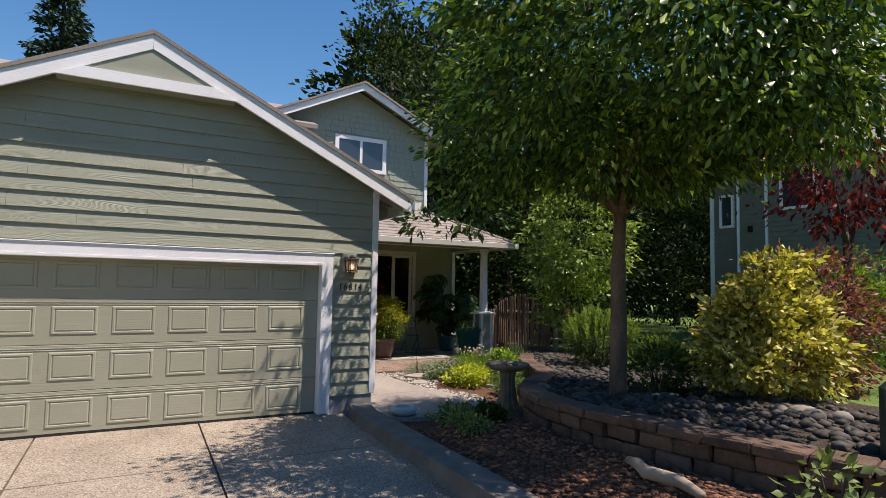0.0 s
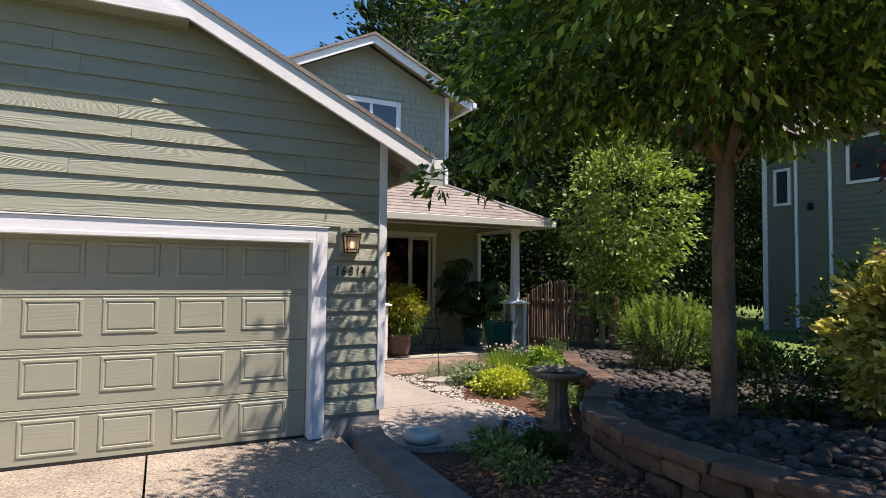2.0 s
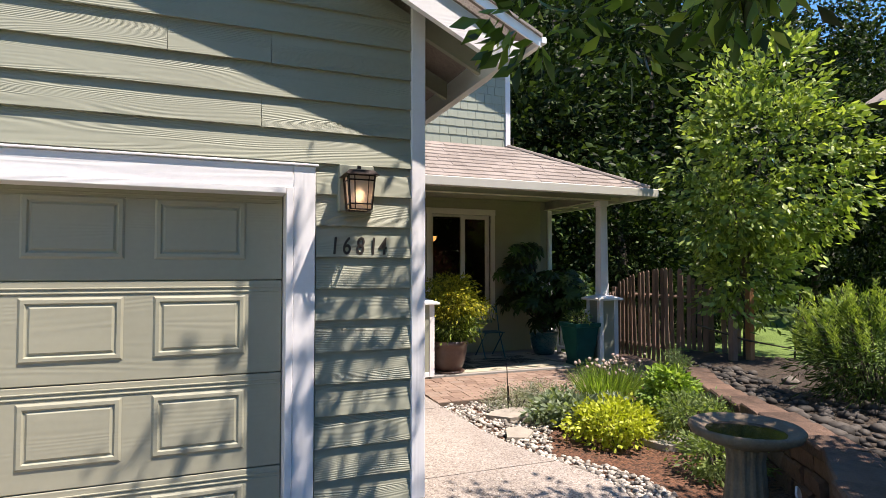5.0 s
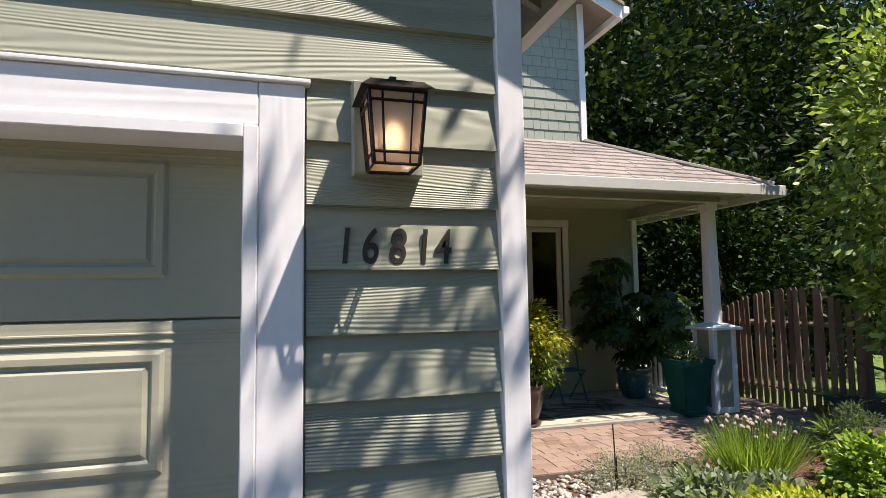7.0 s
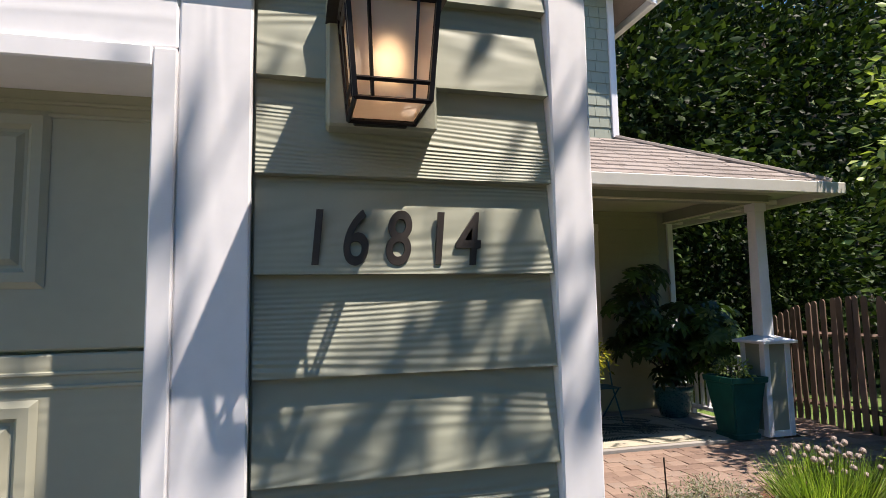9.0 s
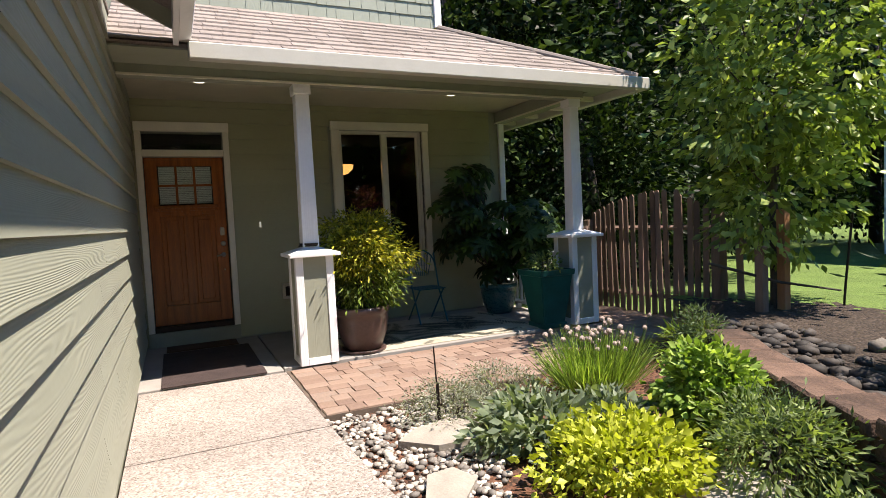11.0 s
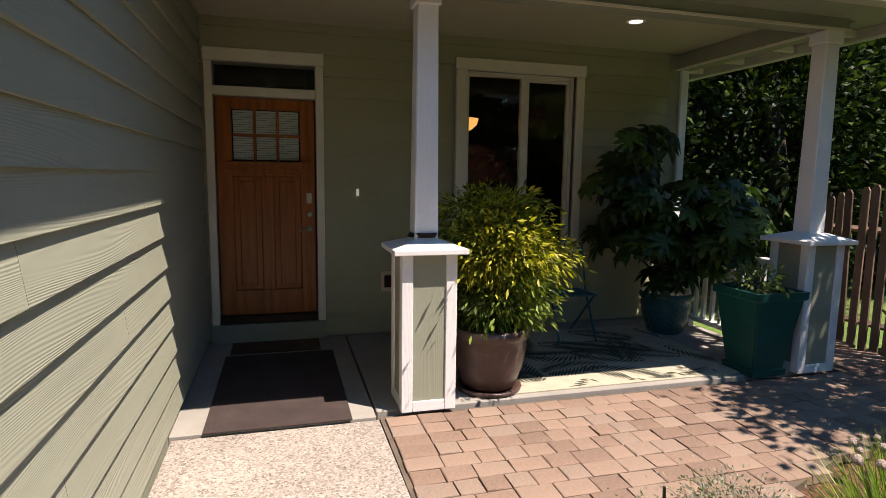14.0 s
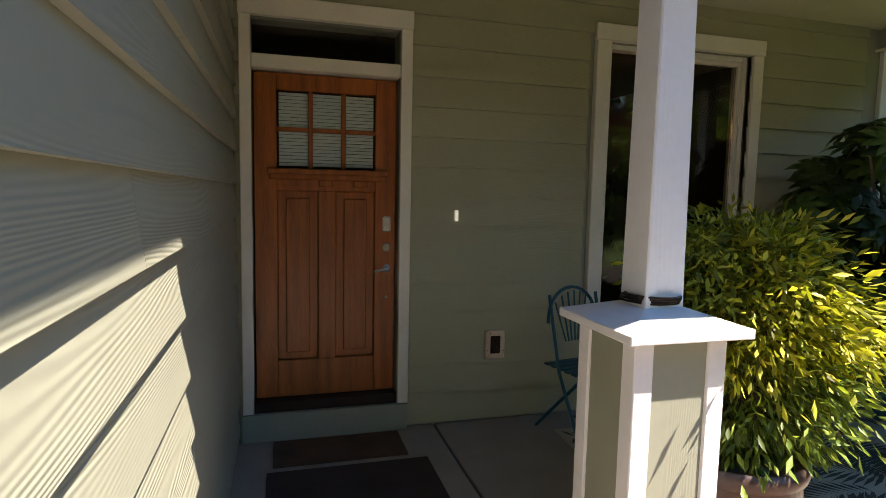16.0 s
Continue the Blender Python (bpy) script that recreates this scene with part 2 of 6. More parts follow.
M_mat_b = material("brown doormat fibre", (0.09, 0.05, 0.03), 0.98, spread=0.3, grain=240, bump=0.8, depth=0.004)
M_steel = material("brushed nickel", (0.6, 0.57, 0.52), 0.3, 1.0, spread=0.05, bump=0.05)
# Near-black base stands in for the lack of light indoors.
M_unlit = material("near-black for unlit interior", (0.03, 0.028, 0.026), 0.9, spread=0.2, bump=0)
M_glass = glass_material("window glass")
M_lawn = speckled("lawn", [(0.06, 0.11, 0.02), (0.12, 0.19, 0.04), (0.16, 0.23, 0.06), (0.08, 0.13, 0.03)], 60, 0.95, 0.8, 0.02)


# ---- building helpers ----
def part(name, bm, m, parent=None, label="", smooth=False):
    me = bpy.data.meshes.new(name)
    bm.normal_update()
    bm.to_mesh(me)
    bm.free()
    me.materials.append(m)
    if smooth:
        me.polygons.foreach_set("use_smooth", [True] * len(me.polygons))
    ob = new(name, me)
    if parent:
        ob.parent = parent
    if label:
        ob["label"] = label
    return ob


def empty(name, label, category, group="", kind="", at=(0, 0, 0)):
    ob = new(name)
    ob.location = at
    return tagged(ob, label, category, group, kind)


def box(bm, x0, x1, y0, y1, z0, z1, bevel=0.0):
    m = Matrix.Translation(((x0 + x1) / 2, (y0 + y1) / 2, (z0 + z1) / 2)) @ Matrix.Diagonal((x1 - x0, y1 - y0, z1 - z0, 1))
    r = bmesh.ops.create_cube(bm, size=1, matrix=m)
    if bevel:
        edges = list({e for v in r["verts"] for e in v.link_edges})
        bmesh.ops.bevel(bm, geom=edges, offset=bevel, segments=1, affect="EDGES")
    return bm


def boxes(*rows, bevel=0.0):
    bm = bmesh.new()
    for r in rows:
        box(bm, *r, bevel=bevel)
    return bm


def prism(bm, outline, axis, a, b):
    """A polygon drawn in the two other axes and pushed from a to b along one axis."""
    def at(p, v):
        return {"y": (p[0], v, p[1]), "x": (v, p[0], p[1]), "z": (p[0], p[1], v)}[axis]
    lo, hi = [bm.verts.new(at(p, a)) for p in outline], [bm.verts.new(at(p, b)) for p in outline]
    bm.faces.new(lo)
    bm.faces.new(hi[::-1])
    for i in range(len(outline)):
        j = (i + 1) % len(outline)
        bm.faces.new((lo[i], hi[i], hi[j], lo[j]))
    bmesh.ops.recalc_face_normals(bm, faces=bm.faces)
    return bm


def lathe(bm, profile, at=(0, 0, 0), n=28):
    """Turns (radius, height) pairs round the upright axis."""
    rings = []
    for r, z in profile:
        rings.append([bm.verts.new((at[0] + r * math.cos(2 * math.pi * i / n), at[1] + r * math.sin(2 * math.pi * i / n), at[2] + z)) for i in range(n)])
    for a, b in zip(rings, rings[1:]):
        for i in range(n):
            bm.faces.new((a[i], a[(i + 1) % n], b[(i + 1) % n], b[i]))
    bm.faces.new(rings[0][::-1])
    bm.faces.new(rings[-1])
    return bm


def tube(bm, points, radii, n=8):
    """A tapered, bent rod through the points."""
    pts = [Vector(p) for p in points]
    rings = []
    for i, p in enumerate(pts):
        d = (pts[min(i + 1, len(pts) - 1)] - pts[max(i - 1, 0)]).normalized()
        q = d.to_track_quat("Z", "Y")
        r = radii[i] if hasattr(radii, "__len__") else radii
        rings.append([bm.verts.new(p + q @ Vector((r * math.cos(2 * math.pi * k / n), r * math.sin(2 * math.pi * k / n), 0))) for k in range(n)])
    for a, b in zip(rings, rings[1:]):
        for k in range(n):
            bm.faces.new((a[k], a[(k + 1) % n], b[(k + 1) % n], b[k]))
    bm.faces.new(rings[0][::-1])
    bm.faces.new(rings[-1])
    return bm


def raw(name, verts, faces, m, parent=None, smooth=False):
    me = bpy.data.meshes.new(name)
    me.from_pydata([tuple(v) for v in verts], [], faces)
    me.update()
    me.materials.append(m)
    if smooth:
        me.polygons.foreach_set("use_smooth", [True] * len(me.polygons))
    ob = new(name, me)
    if parent:
        ob.parent = parent
    return ob


HEX = [(0, 3, 2, 1), (4, 5, 6, 7), (0, 1, 5, 4), (1, 2, 6, 5), (2, 3, 7, 6), (3, 0, 4, 7)]


def board_x(parent, a0, a1, z0, z1, y, m, b0=None, b1=None, name="siding_board"):
    """A lap board on a wall that faces -y: from a0 to a1 below, b0 to b1 above; y is the wall's face."""
    b0, b1 = a0 if b0 is None else b0, a1 if b1 is None else b1
    lo, hi = y - 0.03, y - 0.005
    v = [(a0, y, z0), (a1, y, z0), (a1, lo, z0), (a0, lo, z0), (b0, y, z1), (b1, y, z1), (b1, hi, z1), (b0, hi, z1)]
    return raw(name, v, [f[::-1] for f in HEX], m, parent)


def board_y(parent, y0, y1, z0, z1, x, m, name="siding_board"):
    """A lap board on a wall that faces +x."""
    lo, hi = x + 0.03, x + 0.005
    v = [(x, y0, z0), (x, y1, z0), (lo, y1, z0), (lo, y0, z0), (x, y0, z1), (x, y1, z1), (hi, y1, z1), (hi, y0, z1)]
    return raw(name, v, [f[::-1] for f in HEX], m, parent)


def leaf_mesh(name, points, normals, size, m, parent=None, seed=1, slim=0.5, spread=0.35, droop=0.0):
    """Many small folded leaves, one at each point, as one mesh."""
    rng = np.random.default_rng(seed)
    p = np.asarray(points, dtype=np.float32)
    k = len(p)
    d = np.asarray(normals, dtype=np.float32) + rng.normal(0, spread, (k, 3)).astype(np.float32)
    d[:, 2] -= droop
    d /= np.linalg.norm(d, axis=1)[:, None] + 1e-6
    s = rng.normal(0, 1, (k, 3)).astype(np.float32)
    s -= (s * d).sum(1)[:, None] * d
    s /= np.linalg.norm(s, axis=1)[:, None] + 1e-6
    u = np.cross(d, s)
    length = (size * rng.uniform(0.6, 1.35, k))[:, None].astype(np.float32)
    w = length * slim
    v = np.empty((k, 4, 3), np.float32)
    v[:, 0] = p
    v[:, 1] = p + d * length * 0.5 + s * w * 0.5 + u * w * 0.14
    v[:, 2] = p + d * length - u * w * 0.1
    v[:, 3] = p + d * length * 0.5 - s * w * 0.5 + u * w * 0.14
    base = np.arange(k, dtype=np.int32)[:, None] * 4
    tri = np.concatenate([base + [0, 1, 2], base + [0, 2, 3]], axis=1).reshape(-1, 3)
    me = bpy.data.meshes.new(name)
    me.vertices.add(k * 4)
    me.vertices.foreach_set("co", v.ravel())
    me.loops.add(k * 6)
    me.loops.foreach_set("vertex_index", tri.ravel())
    me.polygons.add(k * 2)
    me.polygons.foreach_set("loop_start", np.arange(k * 2, dtype=np.int32) * 3)
    me.update(calc_edges=True)
    me.materials.append(m)
    ob = new(name, me)
    if parent:
        ob.parent = parent
    return ob


def clumps(rng, centre, radii, count, each, spread, hollow=0.45, low=-1.0):
    """Points in clumps through an ellipsoid, thicker near its skin, and the ways that the leaves point."""
    c, r = np.array(centre), np.array(radii)
    out, way = [], []
    while len(out) < count:
        q = rng.normal(0, 1, 3)
        q /= np.linalg.norm(q)
        q *= rng.uniform(hollow, 1.0) ** 0.6
        q *= 1 + 0.16 * math.sin(5 * q[0] + 3 * q[2] + centre[0]) + 0.1 * math.sin(9 * q[1] + 7 * q[0])
        if q[2] < low:
            continue
        n = int(each * rng.uniform(0.5, 1.5))
        sp = spread * rng.uniform(0.6, 1.4)
        off = rng.normal(0, 1, (n, 3)) * [sp, sp, sp * 0.5]
        out.append(c + q * r + off)
        o = q / (np.linalg.norm(q) + 1e-6)
        way.append(np.tile(o, (n, 1)) * 0.7 + off / (sp + 1e-6) * 0.35)
    return np.concatenate(out), np.concatenate(way)

# ---- levels and lines of the plan ----
FRONT, SIDE, BACK, UP = 6.12, 2.38, 12.5, 11.58
COURSE = 0.1855
PORCH_Z, WALK_Z = 0.175, 0.155
PEAK_X, PEAK_Z, PITCH = -0.68, 4.95, 0.495


def rake(x):
    """Height of the garage roof's upper edge over the gable wall."""
    return PEAK_Z - PITCH * abs(x - PEAK_X)


WALL_LINE = [(6.85, 8.35), (6.4, 7.75), (5.9, 6.95), (5.45, 6.05), (4.9, 5.15), (4.2, 4.55), (3.62, 3.9), (3.32, 3.1), (3.27, 2.3), (3.38, 1.7), (3.5, 1.2), (3.63, 0.7),
             (3.77, 0.2), (4.0, -0.5), (4.3, -1.3), (4.7, -2.5), (5.0, -4.5)]


def wall_side(x, y):
    """Signed way from the garden wall's line (above zero on its upper side), and how far along it lies."""
    best, sign, along, run = 1e9, 1, 0, 0
    for (ax, ay), (bx, by) in zip(WALL_LINE, WALL_LINE[1:]):
        dx, dy = bx - ax, by - ay
        ln = math.hypot(dx, dy)
        k = min(max(((x - ax) * dx + (y - ay) * dy) / ln ** 2, 0), 1)
        d = math.hypot(x - ax - k * dx, y - ay - k * dy)
        if d < best:
            best, sign, along = d, 1 if (dx * (y - ay) - dy * (x - ax)) > 0 else -1, run + k * ln
        run += ln
    return best * sign, along


def cap_z(along):
    return 0.5 + 0.27 * min(max((along - 1.0) / 6.5, 0), 1)


def low_bed(x, y):
    k = min(max((5.2 - y) / 2.4, 0), 1)
    return 0.1 + 0.33 * k * k * (3 - 2 * k) * min(max((x - 2.2) / 0.8, 0), 1) + 0.012 * noise.noise((x * 2, y * 2, 0))


def high_bed(x, y):
    d, a = wall_side(x, y)
    far = min(max((d - 2.5) / 4.5, 0), 1)
    far = far * far * (3 - 2 * far)
    return (cap_z(a) - 0.07) * (1 - far) - 0.14 * far + 0.03 * (1 - far) * noise.noise((x * 1.3, y * 1.3, 4))


def ground_z(x, y):
    return high_bed(x, y) if wall_side(x, y)[0] > 0 else low_bed(x, y)


def sheet(name, x0, x1, y0, y1, step, height, keep, m, label, category):
    nx, ny = int(round((x1 - x0) / step)), int(round((y1 - y0) / step))
    ids, verts, faces = {}, [], []
    def vid(i, j):
        if (i, j) not in ids:
            x, y = x0 + i * step, y0 + j * step
            ids[i, j] = len(verts)
            verts.append((x, y, height(x, y)))
        return ids[i, j]
    for i in range(nx):
        for j in range(ny):
            if keep(x0 + (i + 0.5) * step, y0 + (j + 0.5) * step):
                faces.append((vid(i, j), vid(i + 1, j), vid(i + 1, j + 1), vid(i, j + 1)))
    return tagged(raw(name, verts, faces, m, smooth=True), label, category, kind="structure")


# ---- ground, driveway, walk ----
lawn = raw("ground", [(-300, -300, -0.12), (300, -300, -0.12), (300, 500, -0.12), (-300, 500, -0.12)], [(0, 1, 2, 3)], M_lawn)
tagged(lawn, "green lawn running out under the trees", "ground", kind="structure")
drive = empty("driveway", "tan exposed-aggregate concrete driveway with saw-cut joints", "driveway", kind="structure")
for x0, x1 in ((-4.4, -1.69), (-1.67, 0.06), (0.08, 1.95)):
    for y0, y1 in ((-14, -3.52), (-3.5, 0.98), (1.0, 4.48), (4.5, 6.3)):
        bm = bmesh.new()
        v = [bm.verts.new((x, y, 0.075 - 0.022 * max(6.3 - y, 0) + dz)) for dz in (-0.12, 0) for x, y in ((x0, y0), (x1, y0), (x1, y1), (x0, y1))]
        for f in HEX:
            bm.faces.new([v[i] for i in f])
        part("concrete_panel", bm, M_drive, drive)
upper = sheet("bed_upper", 2.5, 9.5, -4.4, 10.2, 0.14, high_bed, lambda x, y: 0.06 < wall_side(x, y)[0] < (3.6 if y < 6.5 else 2.2), M_soil, "dark rocky soil of the raised garden bed", "garden bed")
bank = sheet("lawn_bank", 4.0, 13.6, -4.4, 11.6, 0.2, high_bed, lambda x, y: wall_side(x, y)[0] > (3.4 if y < 6.5 else 2.0), M_lawn, "grassy bank falling away behind the raised bed", "lawn")
lower = sheet("bed_lower", 2.25, 8.6, -4.4, 10.7, 0.14, low_bed,
              lambda x, y: wall_side(x, y)[0] < 0.12 and not (x < 3.5 and y > 6.2), M_mulch, "reddish bark mulch of the lower garden bed", "garden bed")

walk_path = empty("walkway", "pale exposed-aggregate concrete front walk with a rounded end", "walkway", kind="structure")
for outline in ([(2.4, 6.12), (2.3, 5.6), (2.34, 5.3), (2.56, 5.14), (2.9, 5.1), (3.25, 5.22), (3.6, 5.52), (3.85, 5.8), (3.97, 6.15), (3.95, 6.5), (3.86, 6.84), (2.4, 6.84)],
                [(2.4, 6.855), (3.855, 6.855), (3.76, 7.15), (3.7, 7.5), (3.66, 8.0), (3.64, 8.88), (2.4, 8.88)],
                [(2.4, 8.895), (3.64, 8.895), (3.63, 10.53), (2.4, 10.53)]):
    part("concrete_panel", prism(bmesh.new(), outline, "z", -0.1, WALK_Z), M_aggregate, walk_path)
porch = tagged(part("porch_floor", boxes((2.38, 3.615, 10.545, 12.6, -0.1, PORCH_Z), (3.63, 7.3, 10.62, 12.6, -0.1, PORCH_Z), bevel=0.006), M_slab),
               "smooth grey concrete porch slab with one joint", "porch floor", kind="structure")
curb = tagged(part("curb", prism(bmesh.new(), [(1.95, -4), (2.27, -4), (2.27, 5.6), (2.36, 6.08), (2.05, 6.08), (1.95, 5.6)], "z", -0.3, 0.2), M_curb),
              "low weathered concrete curb between driveway and bed", "curb", kind="structure")

# ---- garage ----
gw = empty("wall_garage_front", "sage green lap-sided garage gable wall", "wall", kind="structure")
bm = bmesh.new()
prism(bm, [(-4.4, 0.0), (-3.7, 0.0), (-3.7, 2.21), (-4.4, 2.21)], "y", FRONT, FRONT + 0.16)
prism(bm, [(1.635, 0.0), (SIDE, 0.0), (SIDE, 2.21), (1.635, 2.21)], "y", FRONT, FRONT + 0.16)
prism(bm, [(-4.4, 2.21), (SIDE, 2.21), (SIDE, rake(SIDE) - 0.1), (PEAK_X, PEAK_Z - 0.1), (-4.4, rake(-4.4) - 0.1)], "y", FRONT, FRONT + 0.16)
part("sheathing", bm, M_sage, gw)
part("foundation", boxes((1.74, SIDE + 0.01, FRONT - 0.012, FRONT + 0.01, -0.1, 0.34), (-4.4, -3.76, FRONT - 0.012, FRONT + 0.01, -0.1, 0.34)), M_concrete, gw, "grey concrete stem wall")
rng = random.Random(4)
z = 0.339
while z < 4.6:
    z1 = z + COURSE
    spans = [(-4.38, -3.76), (1.76, 2.345)] if z1 < 2.4 else [(-4.38, 2.345)]
    for a, b in spans:
        lim0, lim1 = PEAK_X + (PEAK_Z - 0.14 - z) / PITCH, PEAK_X + (PEAK_Z - 0.14 - z1) / PITCH
        c0, c1 = PEAK_X - (PEAK_Z - 0.14 - z) / PITCH, PEAK_X - (PEAK_Z - 0.14 - z1) / PITCH
        if lim1 <= c1:
            continue
        cuts = [a] + sorted(rng.uniform(-3.6, 1.9) for _ in range(2)) + [b] if b - a > 2 else [a, b]
        for i, (u, v) in enumerate(zip(cuts, cuts[1:])):
            a0, a1 = max(u + 0.0015, c0), min(v - 0.0015, lim0)
            b0, b1 = max(u + 0.0015, c1), min(v - 0.0015, lim1)
            if a1 - a0 > 0.03 and b1 > b0:
                dz = rng.uniform(-0.003, 0.003) if len(cuts) > 2 else 0
                board_x(gw, a0, a1, z - 0.012 + dz, z1 + dz, FRONT, M_siding_x, b0, b1)
    z = z1
part("corner_board", boxes((2.345, 2.435, FRONT - 0.036, FRONT, 0.335, 3.4), bevel=0.004), M_white_v, gw, "white painted corner board")
part("corner_board", boxes((SIDE, 2.43, FRONT, FRONT + 0.1, 0.335, 3.3), bevel=0.004), M_white_v, gw, "white painted corner board")

frame_ob = empty("garage_door_frame", "white painted wooden frame round the garage opening", "door frame", kind="structure")
part("trim", boxes((1.63, 1.755, FRONT - 0.036, FRONT, 0.09, 2.338), bevel=0.004), M_white_v, frame_ob)
part("trim", boxes((1.59, 1.63, FRONT - 0.045, FRONT + 0.16, 0.085, 2.21), bevel=0.003), M_white_v, frame_ob)
part("trim", boxes((-3.76, -3.69, FRONT - 0.036, FRONT, 0.09, 2.338), (-3.69, -3.65, FRONT - 0.045, FRONT + 0.16, 0.085, 2.21), bevel=0.003), M_white_v, frame_ob)
part("head_trim", boxes((-3.689, 1.629, FRONT - 0.036, FRONT, 2.213, 2.338), bevel=0.004), M_white, frame_ob)
part("head_trim", boxes((-3.649, 1.589, FRONT - 0.045, FRONT + 0.16, 2.175, 2.213), bevel=0.003), M_white, frame_ob)
part("drip_cap", boxes((-3.78, 1.77, FRONT - 0.05, FRONT, 2.34, 2.353), bevel=0.003), M_white, frame_ob)

GD = FRONT + 0.12
door_g = empty("garage_door", "sage green raised-panel sectional garage door, closed", "garage door")
for r in range(4):
    z0, z1 = 0.047 + 0.543 * r, 0.047 + 0.543 * (r + 1)
    if r == 0:
        z0 = 0.1
    if r == 3:
        z1 = 2.19
    sec = part("section", boxes((-3.645, 1.585, GD, GD + 0.04, z0 + 0.003, z1 - 0.003), bevel=0.004), M_garage, door_g)
    for c in range(8):
        xl, zt = 0.9 - 0.625 * c, 0.505 + 0.543 * r
        xr, zb = xl + 0.48, zt - 0.34
        bm = bmesh.new()
        rings = []
        for inset, dep in ((0, 0.0), (0.012, -0.008), (0.03, -0.008), (0.04, 0.004), (0.055, -0.006)):
            rings.append([bm.verts.new((x, GD + dep - 0.0015, zz)) for x, zz in ((xl + inset, zb + inset), (xr - inset, zb + inset), (xr - inset, zt - inset), (xl + inset, zt - inset))])
        for a, b in zip(rings, rings[1:]):
            for i in range(4):
                bm.faces.new((a[i], a[(i + 1) % 4], b[(i + 1) % 4], b[i]))
        bm.faces.new(rings[-1])
        bmesh.ops.recalc_face_normals(bm, faces=bm.faces)
        part("panel", bm, M_garage, sec)
    for dz in (0.035, 0.06):
        part("ridge", boxes((-3.64, 1.58, GD - 0.005, GD + 0.002, z1 - dz - 0.008, z1 - dz), bevel=0.002), M_garage, sec)
part("bottom_seal", boxes((-3.64, 1.585, GD - 0.002, GD + 0.05, 0.06, 0.1)), material("black rubber", (0.02, 0.02, 0.02), 0.8), door_g, "black rubber seal")

# garage roof with its rakes and eave
EAVE_X, RY0, RY1 = 2.9, 5.855, 10.12
groof = empty("roof_garage", "brown asphalt-shingled garage gable roof with white rakes", "roof", kind="structure")
for s, ex in ((1, EAVE_X), (-1, -5.0)):
    bm = bmesh.new()
    prism(bm, [(PEAK_X, PEAK_Z), (ex, rake(ex)), (ex, rake(ex) + 0.05), (PEAK_X, PEAK_Z + 0.05)], "y", RY0 - 0.02, RY1)
    part("shingle_slope", bm, M_roof, groof)
    bm = bmesh.new()
    prism(bm, [(PEAK_X + s * 0.002, PEAK_Z - 0.002), (ex, rake(ex) - 0.002), (ex, rake(ex) - 0.19), (PEAK_X + s * 0.002, PEAK_Z - 0.19)], "y", RY0, RY0 + 0.045)
    part("rake_board", bm, M_white, groof, "white painted rake board")
bm = bmesh.new()
prism(bm, [(PEAK_X, PEAK_Z), (SIDE, rake(SIDE)), (SIDE, rake(SIDE) + 0.05), (PEAK_X, PEAK_Z + 0.05)], "y", RY1 + 0.002, 16.0)
part("shingle_slope", bm, M_roof, groof)
part("fascia", boxes((EAVE_X - 0.045, EAVE_X - 0.005, RY0 + 0.05, RY1, rake(EAVE_X) - 0.17, rake(EAVE_X) - 0.01)), M_white, groof)
bm = bmesh.new()
prism(bm, [(EAVE_X, rake(EAVE_X) - 0.02), (EAVE_X + 0.11, rake(EAVE_X) - 0.01), (EAVE_X + 0.09, rake(EAVE_X) - 0.11), (EAVE_X, rake(EAVE_X) - 0.13)], "y", RY0 - 0.03, RY1)
part("gutter", bm, M_white, groof, "white metal gutter")
for i in range(7):
    y = RY0 + 0.3 + 0.61 * i
    bm = bmesh.new()
    prism(bm, [(SIDE, rake(SIDE) - 0.02), (EAVE_X - 0.05, rake(EAVE_X) - 0.02 + 0.02), (EAVE_X - 0.05, rake(EAVE_X) - 0.13), (SIDE, rake(SIDE) - 0.16)], "y", y, y + 0.04)
    part("rafter_tail", bm, M_sage, groof)
# boxed peak over the gable
peak = empty("gable_peak", "boxed gable peak with a white band and narrow shingles", "gable", kind="structure")
bm = bmesh.new()
hw = (PEAK_Z - 0.19 - 4.27) / PITCH
prism(bm, [(PEAK_X - hw, 4.27), (PEAK_X + hw, 4.27), (PEAK_X, PEAK_Z - 0.19)], "y", FRONT - 0.25, FRONT - 0.02)
part("peak_panel", bm, M_sage, peak)
bm = bmesh.new()
prism(bm, [(PEAK_X - hw, 4.265), (PEAK_X + hw, 4.265), (PEAK_X + hw - 0.27, 4.4), (PEAK_X - hw + 0.27, 4.4)], "y", FRONT - 0.285, FRONT - 0.252)
part("band", bm, M_white, peak, "white painted band board")

# ---- side wall of the garage, towards the porch ----
sw = empty("wall_garage_side", "sage green lap-sided wall beside the front walk", "wall", kind="structure")
part("sheathing", boxes((SIDE - 0.15, SIDE, FRONT + 0.16, BACK + 0.3, -0.1, 3.36)), M_sage, sw)
z = 0.26
while z < 3.1:
    cut = rng.uniform(7.5, 11)
    for a, b in ((FRONT + 0.1, cut - 0.0015), (cut + 0.0015, BACK - 0.02)):
        board_y(sw, a, b, z - 0.012, z + COURSE, SIDE, M_siding_y)
    z += COURSE

# ---- porch back wall with door and window openings ----
D0, D1, DZ0, DZ1 = 2.49, 3.365, 0.38, 2.69
W0, W1, WZ0, WZ1 = 4.81, 5.985, 0.87, 2.75
bw = empty("wall_porch", "olive green lap-sided porch wall in shade, colour lightened for missing bounce", "wall", kind="structure")
